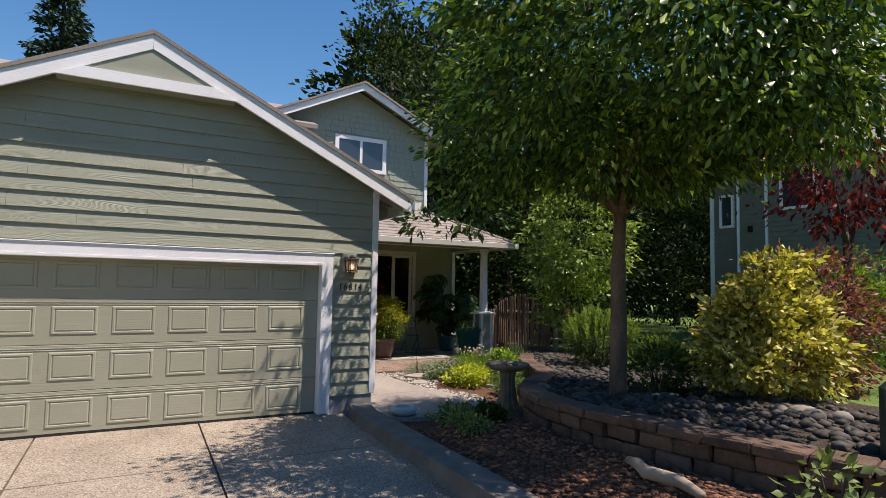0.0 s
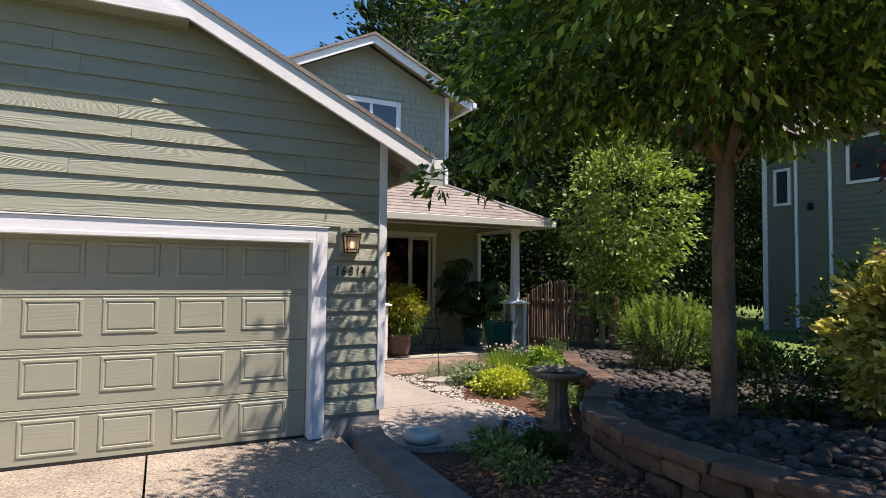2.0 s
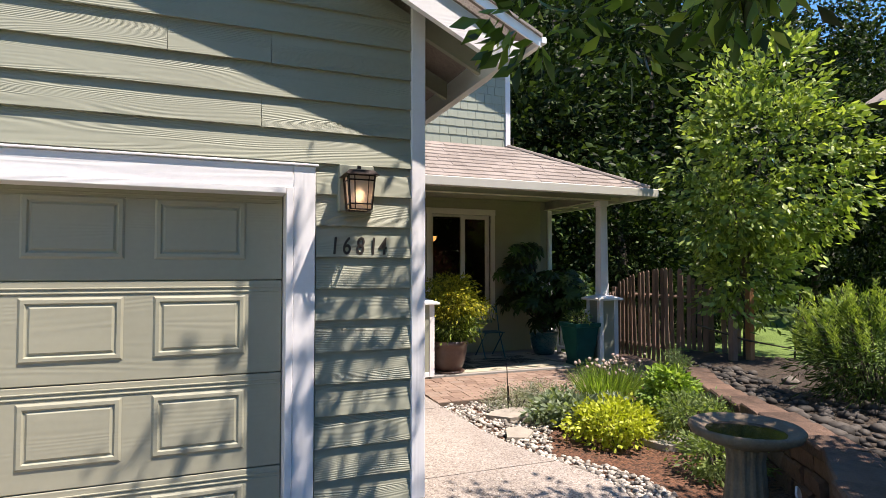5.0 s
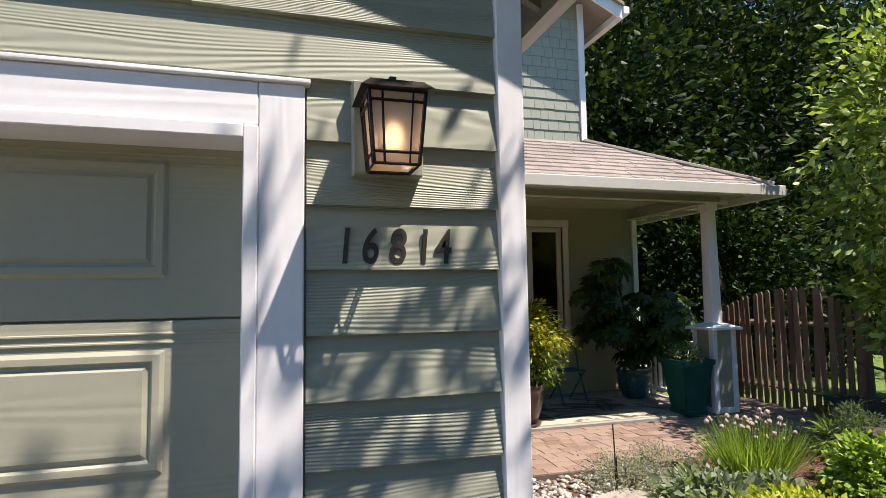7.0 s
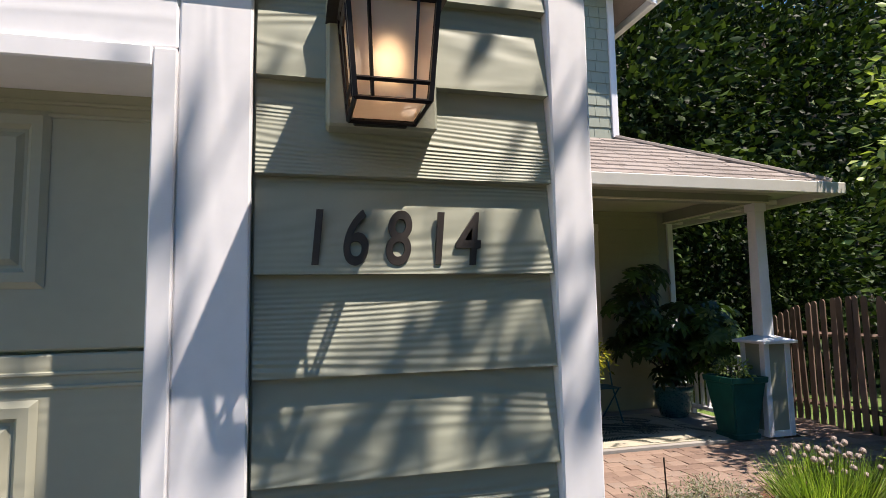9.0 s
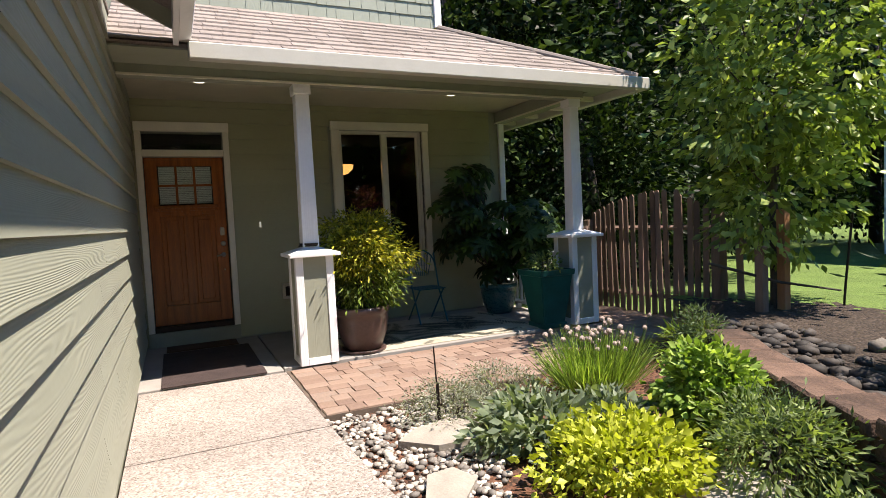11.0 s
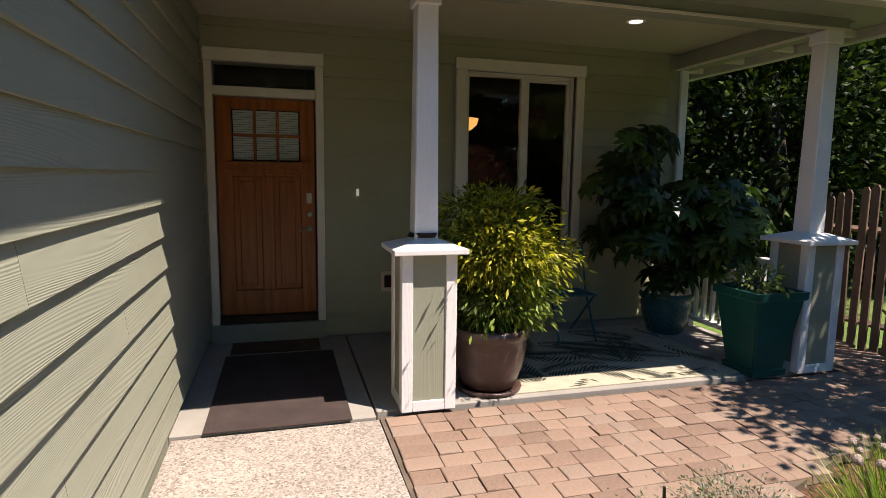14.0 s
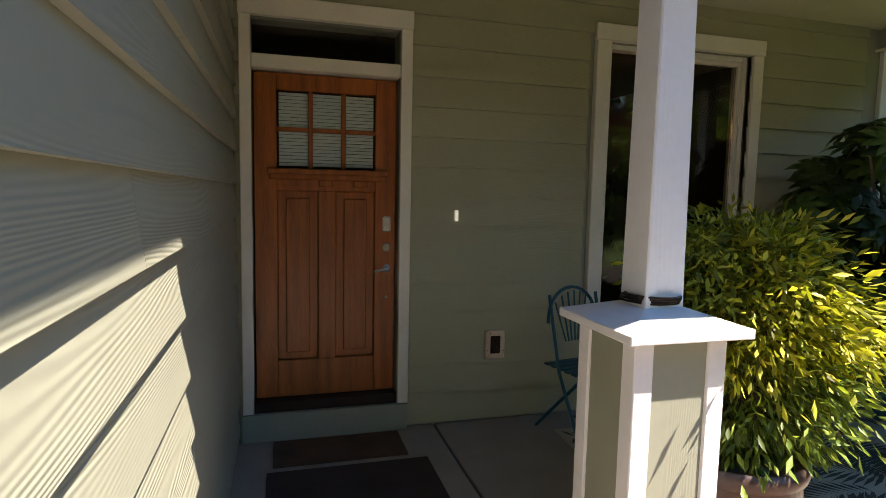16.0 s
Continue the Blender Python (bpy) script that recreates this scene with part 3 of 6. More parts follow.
part("sheathing", boxes((SIDE, D0, BACK, BACK + 0.18, -0.1, 3.1), (D0, D1, BACK, BACK + 0.18, DZ1, 3.1), (D0, D1, BACK, BACK + 0.18, -0.1, 0.28), (D1, W0, BACK, BACK + 0.18, -0.1, 3.1),
     (W0, W1, BACK, BACK + 0.18, -0.1, WZ0), (W0, W1, BACK, BACK + 0.18, WZ1, 3.1), (W1, 7.26, BACK, BACK + 0.18, -0.1, 3.1)), M_sage, bw)
z = 0.21
while z < 3.05:
    spans = [(SIDE + 0.02, 2.425), (3.435, 4.66), (5.985, 7.08)] if 0.85 < z + COURSE and z < 2.72 else [(SIDE + 0.02, 2.425), (3.435, 7.08)] if z + COURSE <= 0.9 else [(SIDE + 0.02, 7.08)]
    for a, b in spans:
        board_x(bw, a, b, z - 0.012, z + COURSE, BACK, M_porch_wall)
    z += COURSE
part("corner_board", boxes((7.24, 7.33, BACK - 0.035, BACK + 0.02, 0.18, 3.05), bevel=0.004), M_white_v, bw, "white painted corner board")
part("end_wall", boxes((7.16, 7.28, BACK + 0.18, 18.0, -0.1, 3.1)), M_sage, bw)
part("sill_band", boxes((2.42, 3.43, BACK - 0.06, BACK, 0.178, 0.345)), M_sage, bw)

door_f = empty("front_door", "stained wooden craftsman front door with six lites, closed", "door")
M_door = material("stained fir", (0.34, 0.095, 0.018), 0.36, spread=0.35, scale=5, grain=40, bump=0.25, stretch=(5, 5, 0.35), depth=0.002)
DY = BACK + 0.05
S0, S1, SZ0, SZ1 = 2.5, 3.355, 0.415, 2.395
bm = bmesh.new()
for r in ((S0, S0 + 0.13, SZ0, SZ1), (S1 - 0.13, S1, SZ0, SZ1)):
    box(bm, r[0], r[1], DY, DY + 0.045, r[2], r[3], 0.003)
part("stile", bm, M_door, door_f)
for zz0, zz1 in ((SZ0, SZ0 + 0.23), (1.7, 1.835), (2.295, SZ1)):
    part("rail", boxes((S0 + 0.13, S1 - 0.13, DY, DY + 0.045, zz0, zz1), bevel=0.003), M_door, door_f)
part("mid_stile", boxes((2.875, 2.98, DY, DY + 0.045, SZ0 + 0.23, 1.7), bevel=0.003), M_door, door_f)
for a, b in ((S0 + 0.13, 2.875), (2.98, S1 - 0.13)):
    part("panel", boxes((a, b, DY + 0.03, DY + 0.038, SZ0 + 0.23, 1.7), (a + 0.05, b - 0.05, DY + 0.012, DY + 0.03, SZ0 + 0.275, 1.655), bevel=0.006), M_door, door_f)
part("shelf", boxes((S0 + 0.075, S1 - 0.065, DY - 0.06, DY, 1.797, 1.83), (S0 + 0.085, S1 - 0.075, DY - 0.03, DY, 1.765, 1.8), bevel=0.004), M_door, door_f)
for i in range(3):
    x = S0 + 0.165 + i * 0.21
    part("dentil", boxes((x, x + 0.085, DY - 0.044, DY - 0.002, 1.725, 1.765), bevel=0.004), M_door, door_f)
M_blind = material("white blind behind glass", (0.8, 0.83, 0.8), 0.5, spread=0.1, scale=3, grain=30, bump=0.3, stretch=(0.2, 1, 3))
gx = [S0 + 0.13 + i * (S1 - S0 - 0.26) / 3 for i in range(4)]
for i in range(3):
    for j in range(2):
        z0 = 1.837 + j * 0.229
        part("pane", boxes((gx[i] + 0.012, gx[i + 1] - 0.012, DY + 0.016, DY + 0.02, z0 + 0.012, z0 + 0.217)), M_glass, door_f, "glass pane").visible_shadow = False
        part("blind", boxes(*[(gx[i] + 0.012, gx[i + 1] - 0.012, DY + 0.026, DY + 0.03, z0 + 0.012 + 0.021 * k, z0 + 0.03 + 0.021 * k) for k in range(10)]), M_blind, door_f, "white slatted blind")
part("muntin", boxes((gx[1] - 0.013, gx[1] + 0.013, DY, DY + 0.045, 1.835, 2.295), (gx[2] - 0.013, gx[2] + 0.013, DY, DY + 0.045, 1.835, 2.295), (gx[0], gx[3], DY + 0.002, DY + 0.043, 2.053, 2.079), bevel=0.003), M_door, door_f)
bm = bmesh.new()
lathe(bm, [(0.028, 0), (0.03, 0.006), (0.022, 0.016), (0.012, 0.02)], n=16)
bmesh.ops.rotate(bm, verts=bm.verts, matrix=Matrix.Rotation(radians(90), 3, "X"))
bmesh.ops.translate(bm, verts=bm.verts, vec=(S1 - 0.055, DY - 0.001, 1.35))
part("deadbolt", bm, M_steel, door_f, "round nickel deadbolt")
bm = boxes((S1 - 0.082, S1 - 0.03, DY - 0.012, DY, 1.45, 1.55), bevel=0.01)
part("keypad", bm, M_steel, door_f, "nickel keypad lock")
bm = bmesh.new()
lathe(bm, [(0.027, 0), (0.028, 0.006), (0.014, 0.012), (0.012, 0.045)], n=16)
bmesh.ops.rotate(bm, verts=bm.verts, matrix=Matrix.Rotation(radians(90), 3, "X"))
bmesh.ops.translate(bm, verts=bm.verts, vec=(S1 - 0.055, DY - 0.001, 1.215))
tube(bm, [(S1 - 0.055, DY - 0.045, 1.215), (S1 - 0.09, DY - 0.052, 1.213), (S1 - 0.14, DY - 0.05, 1.2)], [0.011, 0.01, 0.008])
part("lever_handle", bm, M_steel, door_f, "brushed nickel lever handle")
bm = bmesh.new()
lathe(bm, [(0.01, 0), (0.01, 0.008), (0.004, 0.012)], n=12)
bmesh.ops.rotate(bm, verts=bm.verts, matrix=Matrix.Rotation(radians(90), 3, "X"))
bmesh.ops.translate(bm, verts=bm.verts, vec=(S1 - 0.055, DY - 0.001, 1.03))
part("rivet", bm, M_steel, door_f)
df = empty("front_door_frame", "cream-painted front door frame with a dark transom light", "door frame", kind="structure")
part("casing", boxes((2.425, 2.49, BACK - 0.045, BACK + 0.02, 0.347, 2.69), bevel=0.004), M_cream, df)
part("casing", boxes((3.365, 3.435, BACK - 0.045, BACK + 0.02, 0.347, 2.69), bevel=0.004), M_cream, df)
part("casing", boxes((2.42, 3.44, BACK - 0.048, BACK + 0.02, 2.692, 2.8), bevel=0.004), M_cream, df)
part("transom_bar", boxes((2.491, 3.364, BACK - 0.03, BACK + 0.12, 2.402, 2.48), bevel=0.004), M_cream, df)
part("transom_pane", boxes((2.491, 3.364, BACK + 0.06, BACK + 0.066, 2.481, 2.69)), M_glass, df, "dark transom glass").visible_shadow = False
part("threshold", boxes((2.491, 3.364, BACK - 0.03, BACK + 0.16, 0.347, 0.41), bevel=0.004), M_black, df, "black threshold")
# room shell coloured near-black, so the unlit look is in its surfaces
room = empty("interior_room", "room behind the porch glass, its dimness put into near-black walls", "room", kind="structure")
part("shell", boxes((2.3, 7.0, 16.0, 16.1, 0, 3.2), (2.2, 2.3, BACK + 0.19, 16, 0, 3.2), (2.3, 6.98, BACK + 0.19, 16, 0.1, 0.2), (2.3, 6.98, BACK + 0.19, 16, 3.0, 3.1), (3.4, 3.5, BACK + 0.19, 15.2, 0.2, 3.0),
     (6.9, 6.99, BACK + 0.19, 16, 0.2, 3.0)), M_unlit, room)
win = empty("window_1", "sliding porch window with cream trim and dark glass", "window", kind="structure")
part("trim", boxes((4.7, 4.81, BACK - 0.045, BACK + 0.02, 0.79, 2.75), bevel=0.004), M_cream, win)
part("trim", boxes((5.985, 6.075, BACK - 0.045, BACK + 0.02, 0.79, 2.75), bevel=0.004), M_cream, win)
part("trim", boxes((4.69, 6.085, BACK - 0.048, BACK + 0.02, 2.752, 2.86), bevel=0.004), M_cream, win)
part("sill", boxes((4.811, 5.984, BACK - 0.05, BACK + 0.02, 0.79, 0.87), bevel=0.004), M_cream, win)
M_vinyl = material("white vinyl", (0.66, 0.64, 0.56), 0.4, spread=0.04, bump=0)
part("frame", boxes((4.812, 4.85, BACK + 0.022, BACK + 0.1, 0.872, 2.748), (5.945, 5.983, BACK + 0.022, BACK + 0.1, 0.872, 2.748), (4.852, 5.943, BACK + 0.022, BACK + 0.1, 2.71, 2.748),
     (4.852, 5.943, BACK + 0.022, BACK + 0.1, 0.872, 0.91), (5.4, 5.455, BACK + 0.018, BACK + 0.08, 0.912, 2.708), bevel=0.003), M_vinyl, win)
part("sash", boxes((5.457, 5.49, BACK + 0.03, BACK + 0.075, 0.912, 2.708), (5.912, 5.942, BACK + 0.03, BACK + 0.075, 0.912, 2.708), (5.491, 5.911, BACK + 0.03, BACK + 0.075, 2.678, 2.708),
     (5.491, 5.911, BACK + 0.03, BACK + 0.075, 0.912, 0.942), bevel=0.003), M_vinyl, win)
for a, b in ((4.852, 5.398), (5.492, 5.91)):
    part("pane", boxes((a, b, BACK + 0.05, BACK + 0.056, 0.943, 2.677)), M_glass, win, "window glass").visible_shadow = False

# ---- porch roof, ceiling, beams, posts ----
FY, TIPX, EZ, RZ = 10.15, 7.74, 3.05, 3.87
proof = empty("roof_porch", "hipped porch roof of brown asphalt shingles", "roof", kind="structure")
def slope(name, pts, thick, m, parent):
    bm = bmesh.new()
    n = (Vector(pts[1]) - Vector(pts[0])).cross(Vector(pts[2]) - Vector(pts[0])).normalized()
    if n.z < 0:
        n = -n
    lo, hi = [bm.verts.new(Vector(p) - n * thick) for p in pts], [bm.verts.new(p) for p in pts]
    bm.faces.new(lo)
    bm.faces.new(hi[::-1])
    for i in range(len(pts)):
        j = (i + 1) % len(pts)
        bm.faces.new((lo[i], hi[i], hi[j], lo[j]))
    bmesh.ops.recalc_face_normals(bm, faces=bm.faces)
    return part(name, bm, m, parent)
hip0, hip1 = Vector((TIPX, FY, EZ)), Vector((5.88, UP, RZ))
slope("deck", [(SIDE, FY, EZ - 0.02), (TIPX - 0.02, FY, EZ - 0.02), (5.88, UP, RZ - 0.02), (SIDE, UP, RZ - 0.02)], 0.03, M_roof, proof)
slope("deck", [(TIPX, FY, EZ - 0.012), (TIPX, 17.5, EZ - 0.012), (5.88, 17.5, RZ - 0.012), (5.88, UP, RZ - 0.012)], 0.03, M_roof, proof)
rows = 10
for i in range(rows):
    k0, k1 = i / rows - 0.02, (i + 1) / rows
    y0, y1 = FY - 0.02 + (UP - FY) * max(k0, 0), FY + (UP - FY) * k1
    zz0, zz1 = EZ + (RZ - EZ) * max(k0, 0), EZ + (RZ - EZ) * k1
    xe0, xe1 = TIPX + (5.88 - TIPX) * max(k0, 0), TIPX + (5.88 - TIPX) * k1
    x = SIDE - rng.uniform(0, 0.25)
    while x < xe0:
        w = rng.uniform(0.15, 0.34)
        a, b = max(x, SIDE), min(x + w - 0.004, xe0)
        if b - a > 0.03:
            t = rng.uniform(0.006, 0.014)
            c, d = min(a, xe1), min(b, xe1)
            if d - c < 0.02:
                x += w
                continue
            v = [(a, y0, zz0 - 0.01), (b, y0, zz0 - 0.01), (d, y1, zz1 - 0.01), (c, y1, zz1 - 0.01), (a, y0, zz0 + t), (b, y0, zz0 + t), (d, y1, zz1 + 0.002), (c, y1, zz1 + 0.002)]
            raw("shingle", v, HEX, M_roof, proof)
        x += w
part("fascia_gutter", boxes((2.96, TIPX + 0.03, FY - 0.1, FY, EZ - 0.15, EZ - 0.015), bevel=0.01), M_gutter, proof, "beige metal gutter")
part("fascia_gutter", boxes((TIPX, TIPX + 0.1, FY - 0.098, 15, EZ - 0.15, EZ - 0.015), bevel=0.01), M_gutter, proof, "beige metal gutter")
bm = bmesh.new()
tube(bm, [hip0 + Vector((0, 0, 0.012)), hip1 + Vector((0, 0, 0.015))], 0.04, 8)
part("hip_cap", bm, M_roof, proof)
tagged(part("porch_ceiling", boxes((SIDE, 7.3, 10.72, BACK, 3.06, 3.09)), M_ceiling), "painted porch ceiling with recessed lights", "ceiling", kind="structure")
tagged(part("porch_soffit", boxes((SIDE, TIPX - 0.01, FY + 0.005, 10.7, 2.985, 3.0), (7.46, TIPX - 0.01, 10.7, 15, 2.985, 3.0)), M_sage), "painted eave soffit of the porch roof", "soffit", kind="structure")
for i in range(7):
    part("rafter_tail", boxes((7.365, TIPX - 0.015, 10.9 + 0.61 * i, 10.94 + 0.61 * i, 2.925, 2.983), bevel=0.003), M_cream, proof)
beam = empty("porch_beam", "painted beam carried by the porch posts", "beam", kind="structure")
part("front_beam", boxes((SIDE, 7.36, 10.66, 10.82, 2.89, 3.055), bevel=0.004), M_sage, beam)
part("side_beam", boxes((7.2, 7.36, 10.821, 15, 2.89, 3.055), bevel=0.004), M_sage, beam)
part("trim_strip", boxes((SIDE, 7.37, 10.645, 10.659, 2.885, 2.905), (7.185, 7.199, 10.83, 15, 2.885, 2.905)), M_cream, beam)


def porch_column(x, y, label):
    """A tapered white post on a boxed pedestal with white corners, green panels and a shallow hipped cap."""
    ob = empty("porch_column", label, "column", "porch columns", at=(x, y, PORCH_Z))
    h, w = 1.05, 0.185
    part("core", boxes((-w + 0.012, w - 0.012, -w + 0.012, w - 0.012, 0, h)), M_panel, ob, "sage green panels")
    for sx in (-1, 1):
        for sy in (-1, 1):
            a, b = sorted((sx * w, sx * (w - 0.075)))
            c, d = sorted((sy * w, sy * (w - 0.075)))
            part("corner_strip", boxes((a, b, c, d, 0, h - 0.001), bevel=0.004), M_white_v, ob)
    for sy in (-1, 1):
        c, d = sorted((sy * (w - 0.002), sy * (w - 0.03)))
        part("base_strip", boxes((-w + 0.076, w - 0.076, c, d, 0, 0.07), bevel=0.003), M_white, ob)
        part("base_strip", boxes((c, d, -w + 0.076, w - 0.076, 0, 0.07), bevel=0.003), M_white, ob)
    bm = boxes((-0.245, 0.245, -0.245, 0.245, h, h + 0.035), bevel=0.004)
    lo = [bm.verts.new((sx * 0.24, sy * 0.24, h + 0.034)) for sx, sy in ((-1, -1), (1, -1), (1, 1), (-1, 1))]
    hi = [bm.verts.new((sx * 0.085, sy * 0.085, h + 0.085)) for sx, sy in ((-1, -1), (1, -1), (1, 1), (-1, 1))]
    for i in range(4):
        bm.faces.new((lo[i], lo[(i + 1) % 4], hi[(i + 1) % 4], hi[i]))
    bm.faces.new(hi)
    part("cap", bm, M_white, ob, "white hipped cap")
    top = 2.89 - PORCH_Z
    bm = bmesh.new()
    r = bmesh.ops.create_cube(bm, size=1, matrix=Matrix.Translation((0, 0, (h + 0.06 + top - 0.1) / 2)) @ Matrix.Diagonal((0.16, 0.16, top - 0.1 - h - 0.06, 1)))
    for v in r["verts"]:
        if v.co.z > 2:
            v.co.x *= 0.84
            v.co.y *= 0.84
    bmesh.ops.bevel(bm, geom=bm.edges[:], offset=0.006, segments=1, affect="EDGES")
    part("shaft", bm, M_white_v, ob, "tapered white shaft")
    part("capital", boxes((-0.085, 0.085, -0.085, 0.085, top - 0.1, top - 0.002), bevel=0.006), M_white, ob)
    return ob


col1 = porch_column(3.965, 10.735, "white tapered porch column on a green panelled pedestal, cable at its foot")
col2 = porch_column(7.22, 10.735, "white tapered porch column on a green panelled pedestal by the fence")
bm = bmesh.new()
for i in range(4):
    pts = [(0.1 * math.cos(a) * (1 + 0.1 * math.sin(3 * a + i)), 0.1 * math.sin(a) * (1 + 0.1 * math.cos(2 * a + i)), 1.15 + 0.008 * i) for a in [2 * math.pi * k / 20 for k in range(21)]]
    tube(bm, pts, 0.005, 5)
part("cable", bm, M_black, col1, "coiled black cable")

# ---- upper storey ----
UPX, UPZ, UPITCH = 3.99, 6.86, 0.48
uw = empty("wall_upper", "upper gable wall of sage green shingles", "wall", kind="structure")
bm = bmesh.new()
prism(bm, [(1.9, 3.2), (5.88, 3.2), (5.88, UPZ - UPITCH * 1.89 - 0.1), (UPX, UPZ - 0.1), (1.9, UPZ - UPITCH * 2.09 - 0.1)], "y", UP, UP + 0.16)
part("sheathing", bm, M_shingle_wall, uw)
part("end_wall", boxes((5.72, 5.88, UP + 0.16, 18, 3.12, 5.75)), M_shingle_wall, uw)
part("corner_board", boxes((5.84, 5.93, UP - 0.035, UP, 3.88, 5.9), bevel=0.004), M_white_v, uw, "white corner board")
U0, U1, UZ0, UZ1 = 3.39, 4.74, 4.73, 5.61
z = 3.86
while z < 6.5:
    x = 1.95 + rng.uniform(0, 0.1)
    while x < 5.82:
        w = rng.uniform(0.1, 0.21)
        b = min(x + w - 0.005, 5.835)
        top_x = (x + b) / 2
        if z + 0.15 < UPZ - 0.2 - UPITCH * abs(top_x - UPX) and not (b > U0 - 0.02 and x < U1 + 0.02 and z + 0.15 > UZ0 - 0.01 and z < UZ1 + 0.02) and x > 2.6:
            dz = rng.uniform(-0.004, 0.004)
            v = [(x, UP, z + dz), (b, UP, z + dz), (b, UP - 0.016, z + dz), (x, UP - 0.016, z + dz), (x, UP, z + 0.155), (b, UP, z + 0.155), (b, UP - 0.004, z + 0.155), (x, UP - 0.004, z + 0.155)]
            raw("wall_shingle", v, [f[::-1] for f in HEX], M_shingle_wall, uw)
        x += w
    z += 0.15
uwin = empty("window_2", "upper double window with a white frame", "window", kind="structure")
part("frame", boxes((U0, U0 + 0.1, UP - 0.045, UP, UZ0, UZ1), (U1 - 0.1, U1, UP - 0.045, UP, UZ0, UZ1), (U0 + 0.101, U1 - 0.101, UP - 0.045, UP, UZ1 - 0.1, UZ1), (U0 + 0.101, U1 - 0.101, UP - 0.045, UP, UZ0, UZ0 + 0.09),
     ((U0 + U1) / 2 - 0.035, (U0 + U1) / 2 + 0.035, UP - 0.04, UP, UZ0 + 0.091, UZ1 - 0.101), bevel=0.003), M_white, uwin)
M_pane = material("reflecting upper glass", (0.03, 0.04, 0.05), 0.04, spread=0.05, bump=0, spec=0.9)
for a, b in ((U0 + 0.1, (U0 + U1) / 2 - 0.036), ((U0 + U1) / 2 + 0.036, U1 - 0.1)):
    part("pane", boxes((a, b, UP - 0.024, UP - 0.018, UZ0 + 0.09, UZ1 - 0.1)), M_pane, uwin)
uroof = empty("roof_upper", "upper gable roof with white rake boards", "roof", kind="structure")
for s in (1, -1):
    ex = UPX + s * 2.35
    ez = UPZ - UPITCH * 2.35
    bm = bmesh.new()
    prism(bm, [(UPX, UPZ), (ex, ez), (ex, ez + 0.05), (UPX, UPZ + 0.05)], "y", UP - 0.45, 18.5)
    part("shingle_slope", bm, M_roof, uroof)
    bm = bmesh.new()
    prism(bm, [(UPX + s * 0.002, UPZ - 0.002), (ex, ez - 0.002), (ex, ez - 0.17), (UPX + s * 0.002, UPZ - 0.17)], "y", UP - 0.4, UP - 0.36)
    part("rake_board", bm, M_white, uroof, "white rake board")
part("gutter", boxes((UPX + 2.35, UPX + 2.45, UP - 0.42, 18.5, UPZ - UPITCH * 2.35 - 0.1, UPZ - UPITCH * 2.35 + 0.01), bevel=0.008), M_white, uroof, "white gutter")
main = empty("house_main", "rest of the house behind the garage with a brown roof", "house", kind="structure")
bm = bmesh.new()
prism(bm, [(11.5, 0.0), (18, 0.0), (18, 5.6), (14.75, 6.9), (11.5, 5.6)], "x", -5.5, 2.0)
part("wall", bm, M_sage, main)
for s, (ya, yb) in ((1, (11.0, 14.75)), (-1, (14.75, 18.5))):
    bm = bmesh.new()
    za, zb = (5.5, 7.0) if s == 1 else (7.0, 5.5)
    prism(bm, [(ya, za), (yb, zb), (yb, zb + 0.1), (ya, za + 0.1)], "x", -6.0, 2.8)
    part("roof", bm, M_roof, main)

# ---- garden walls, pavers, stones ----
def blocky(rng_, sx, sy, sz, rough=0.012):
    """A rough-hewn block mesh, chamfered and uneven, lying along x."""
    bm = bmesh.new()
    bmesh.ops.create_cube(bm, size=1, matrix=Matrix.Diagonal((sx, sy, sz, 1)))
    bmesh.ops.bevel(bm, geom=bm.edges[:], offset=min(0.018, sz * 0.16), segments=1, affect="EDGES")
    for v in bm.verts:
        v.co += Vector((rng_.uniform(-rough, rough), rng_.uniform(-rough, rough), rng_.uniform(-rough, rough) * 0.5))
    me = bpy.data.meshes.new("block")
    bm.to_mesh(me)
    bm.free()
    me.materials.append(M_block_shaded)
    return me


rng = random.Random(11)
gwall = empty("retaining_wall", "curving dry-laid garden wall of tumbled brown blocks", "retaining wall", kind="structure")
block_meshes = [blocky(rng, 0.31, 0.22, 0.135) for _ in range(6)]
cap_meshes = [blocky(rng, 0.37, 0.3, 0.085, 0.008) for _ in range(5)]
lengths = [math.dist(a, b) for a, b in zip(WALL_LINE, WALL_LINE[1:])]


def on_wall(s):
    for (a, b), ln in zip(zip(WALL_LINE, WALL_LINE[1:]), lengths):
        if s <= ln or (a, b) == (WALL_LINE[-2], WALL_LINE[-1]):
            k = s / ln
            return a[0] + (b[0] - a[0]) * k, a[1] + (b[1] - a[1]) * k, math.atan2(b[1] - a[1], b[0] - a[0])
        s -= ln


total = sum(lengths)
s = 0.18
while s < total - 0.3:
    x, y, a = on_wall(s)
    o = new("cap_block", rng.choice(cap_meshes))
    o.matrix_basis = pose(x, y, cap_z(s) - 0.042, rng.uniform(-1, 1), rng.uniform(-1, 1), math.degrees(a) + rng.uniform(-2, 2))
    o.parent = gwall
    s += 0.375
for k in range(5):
    s = 0.1 + 0.16 * (k % 2)
    while s < total - 0.3:
        x, y, a = on_wall(s)
        zc = cap_z(s) - 0.085 - 0.07 - 0.14 * k
        if zc > low_bed(x - 0.15, y) - 0.07:
            o = new("wall_block", rng.choice(block_meshes))
            o.matrix_basis = pose(x, y, zc, rng.uniform(-1.5, 1.5), 0, math.degrees(a) + rng.choice((0, 180)) + rng.uniform(-3, 3))
            o.parent = gwall
        s += 0.322

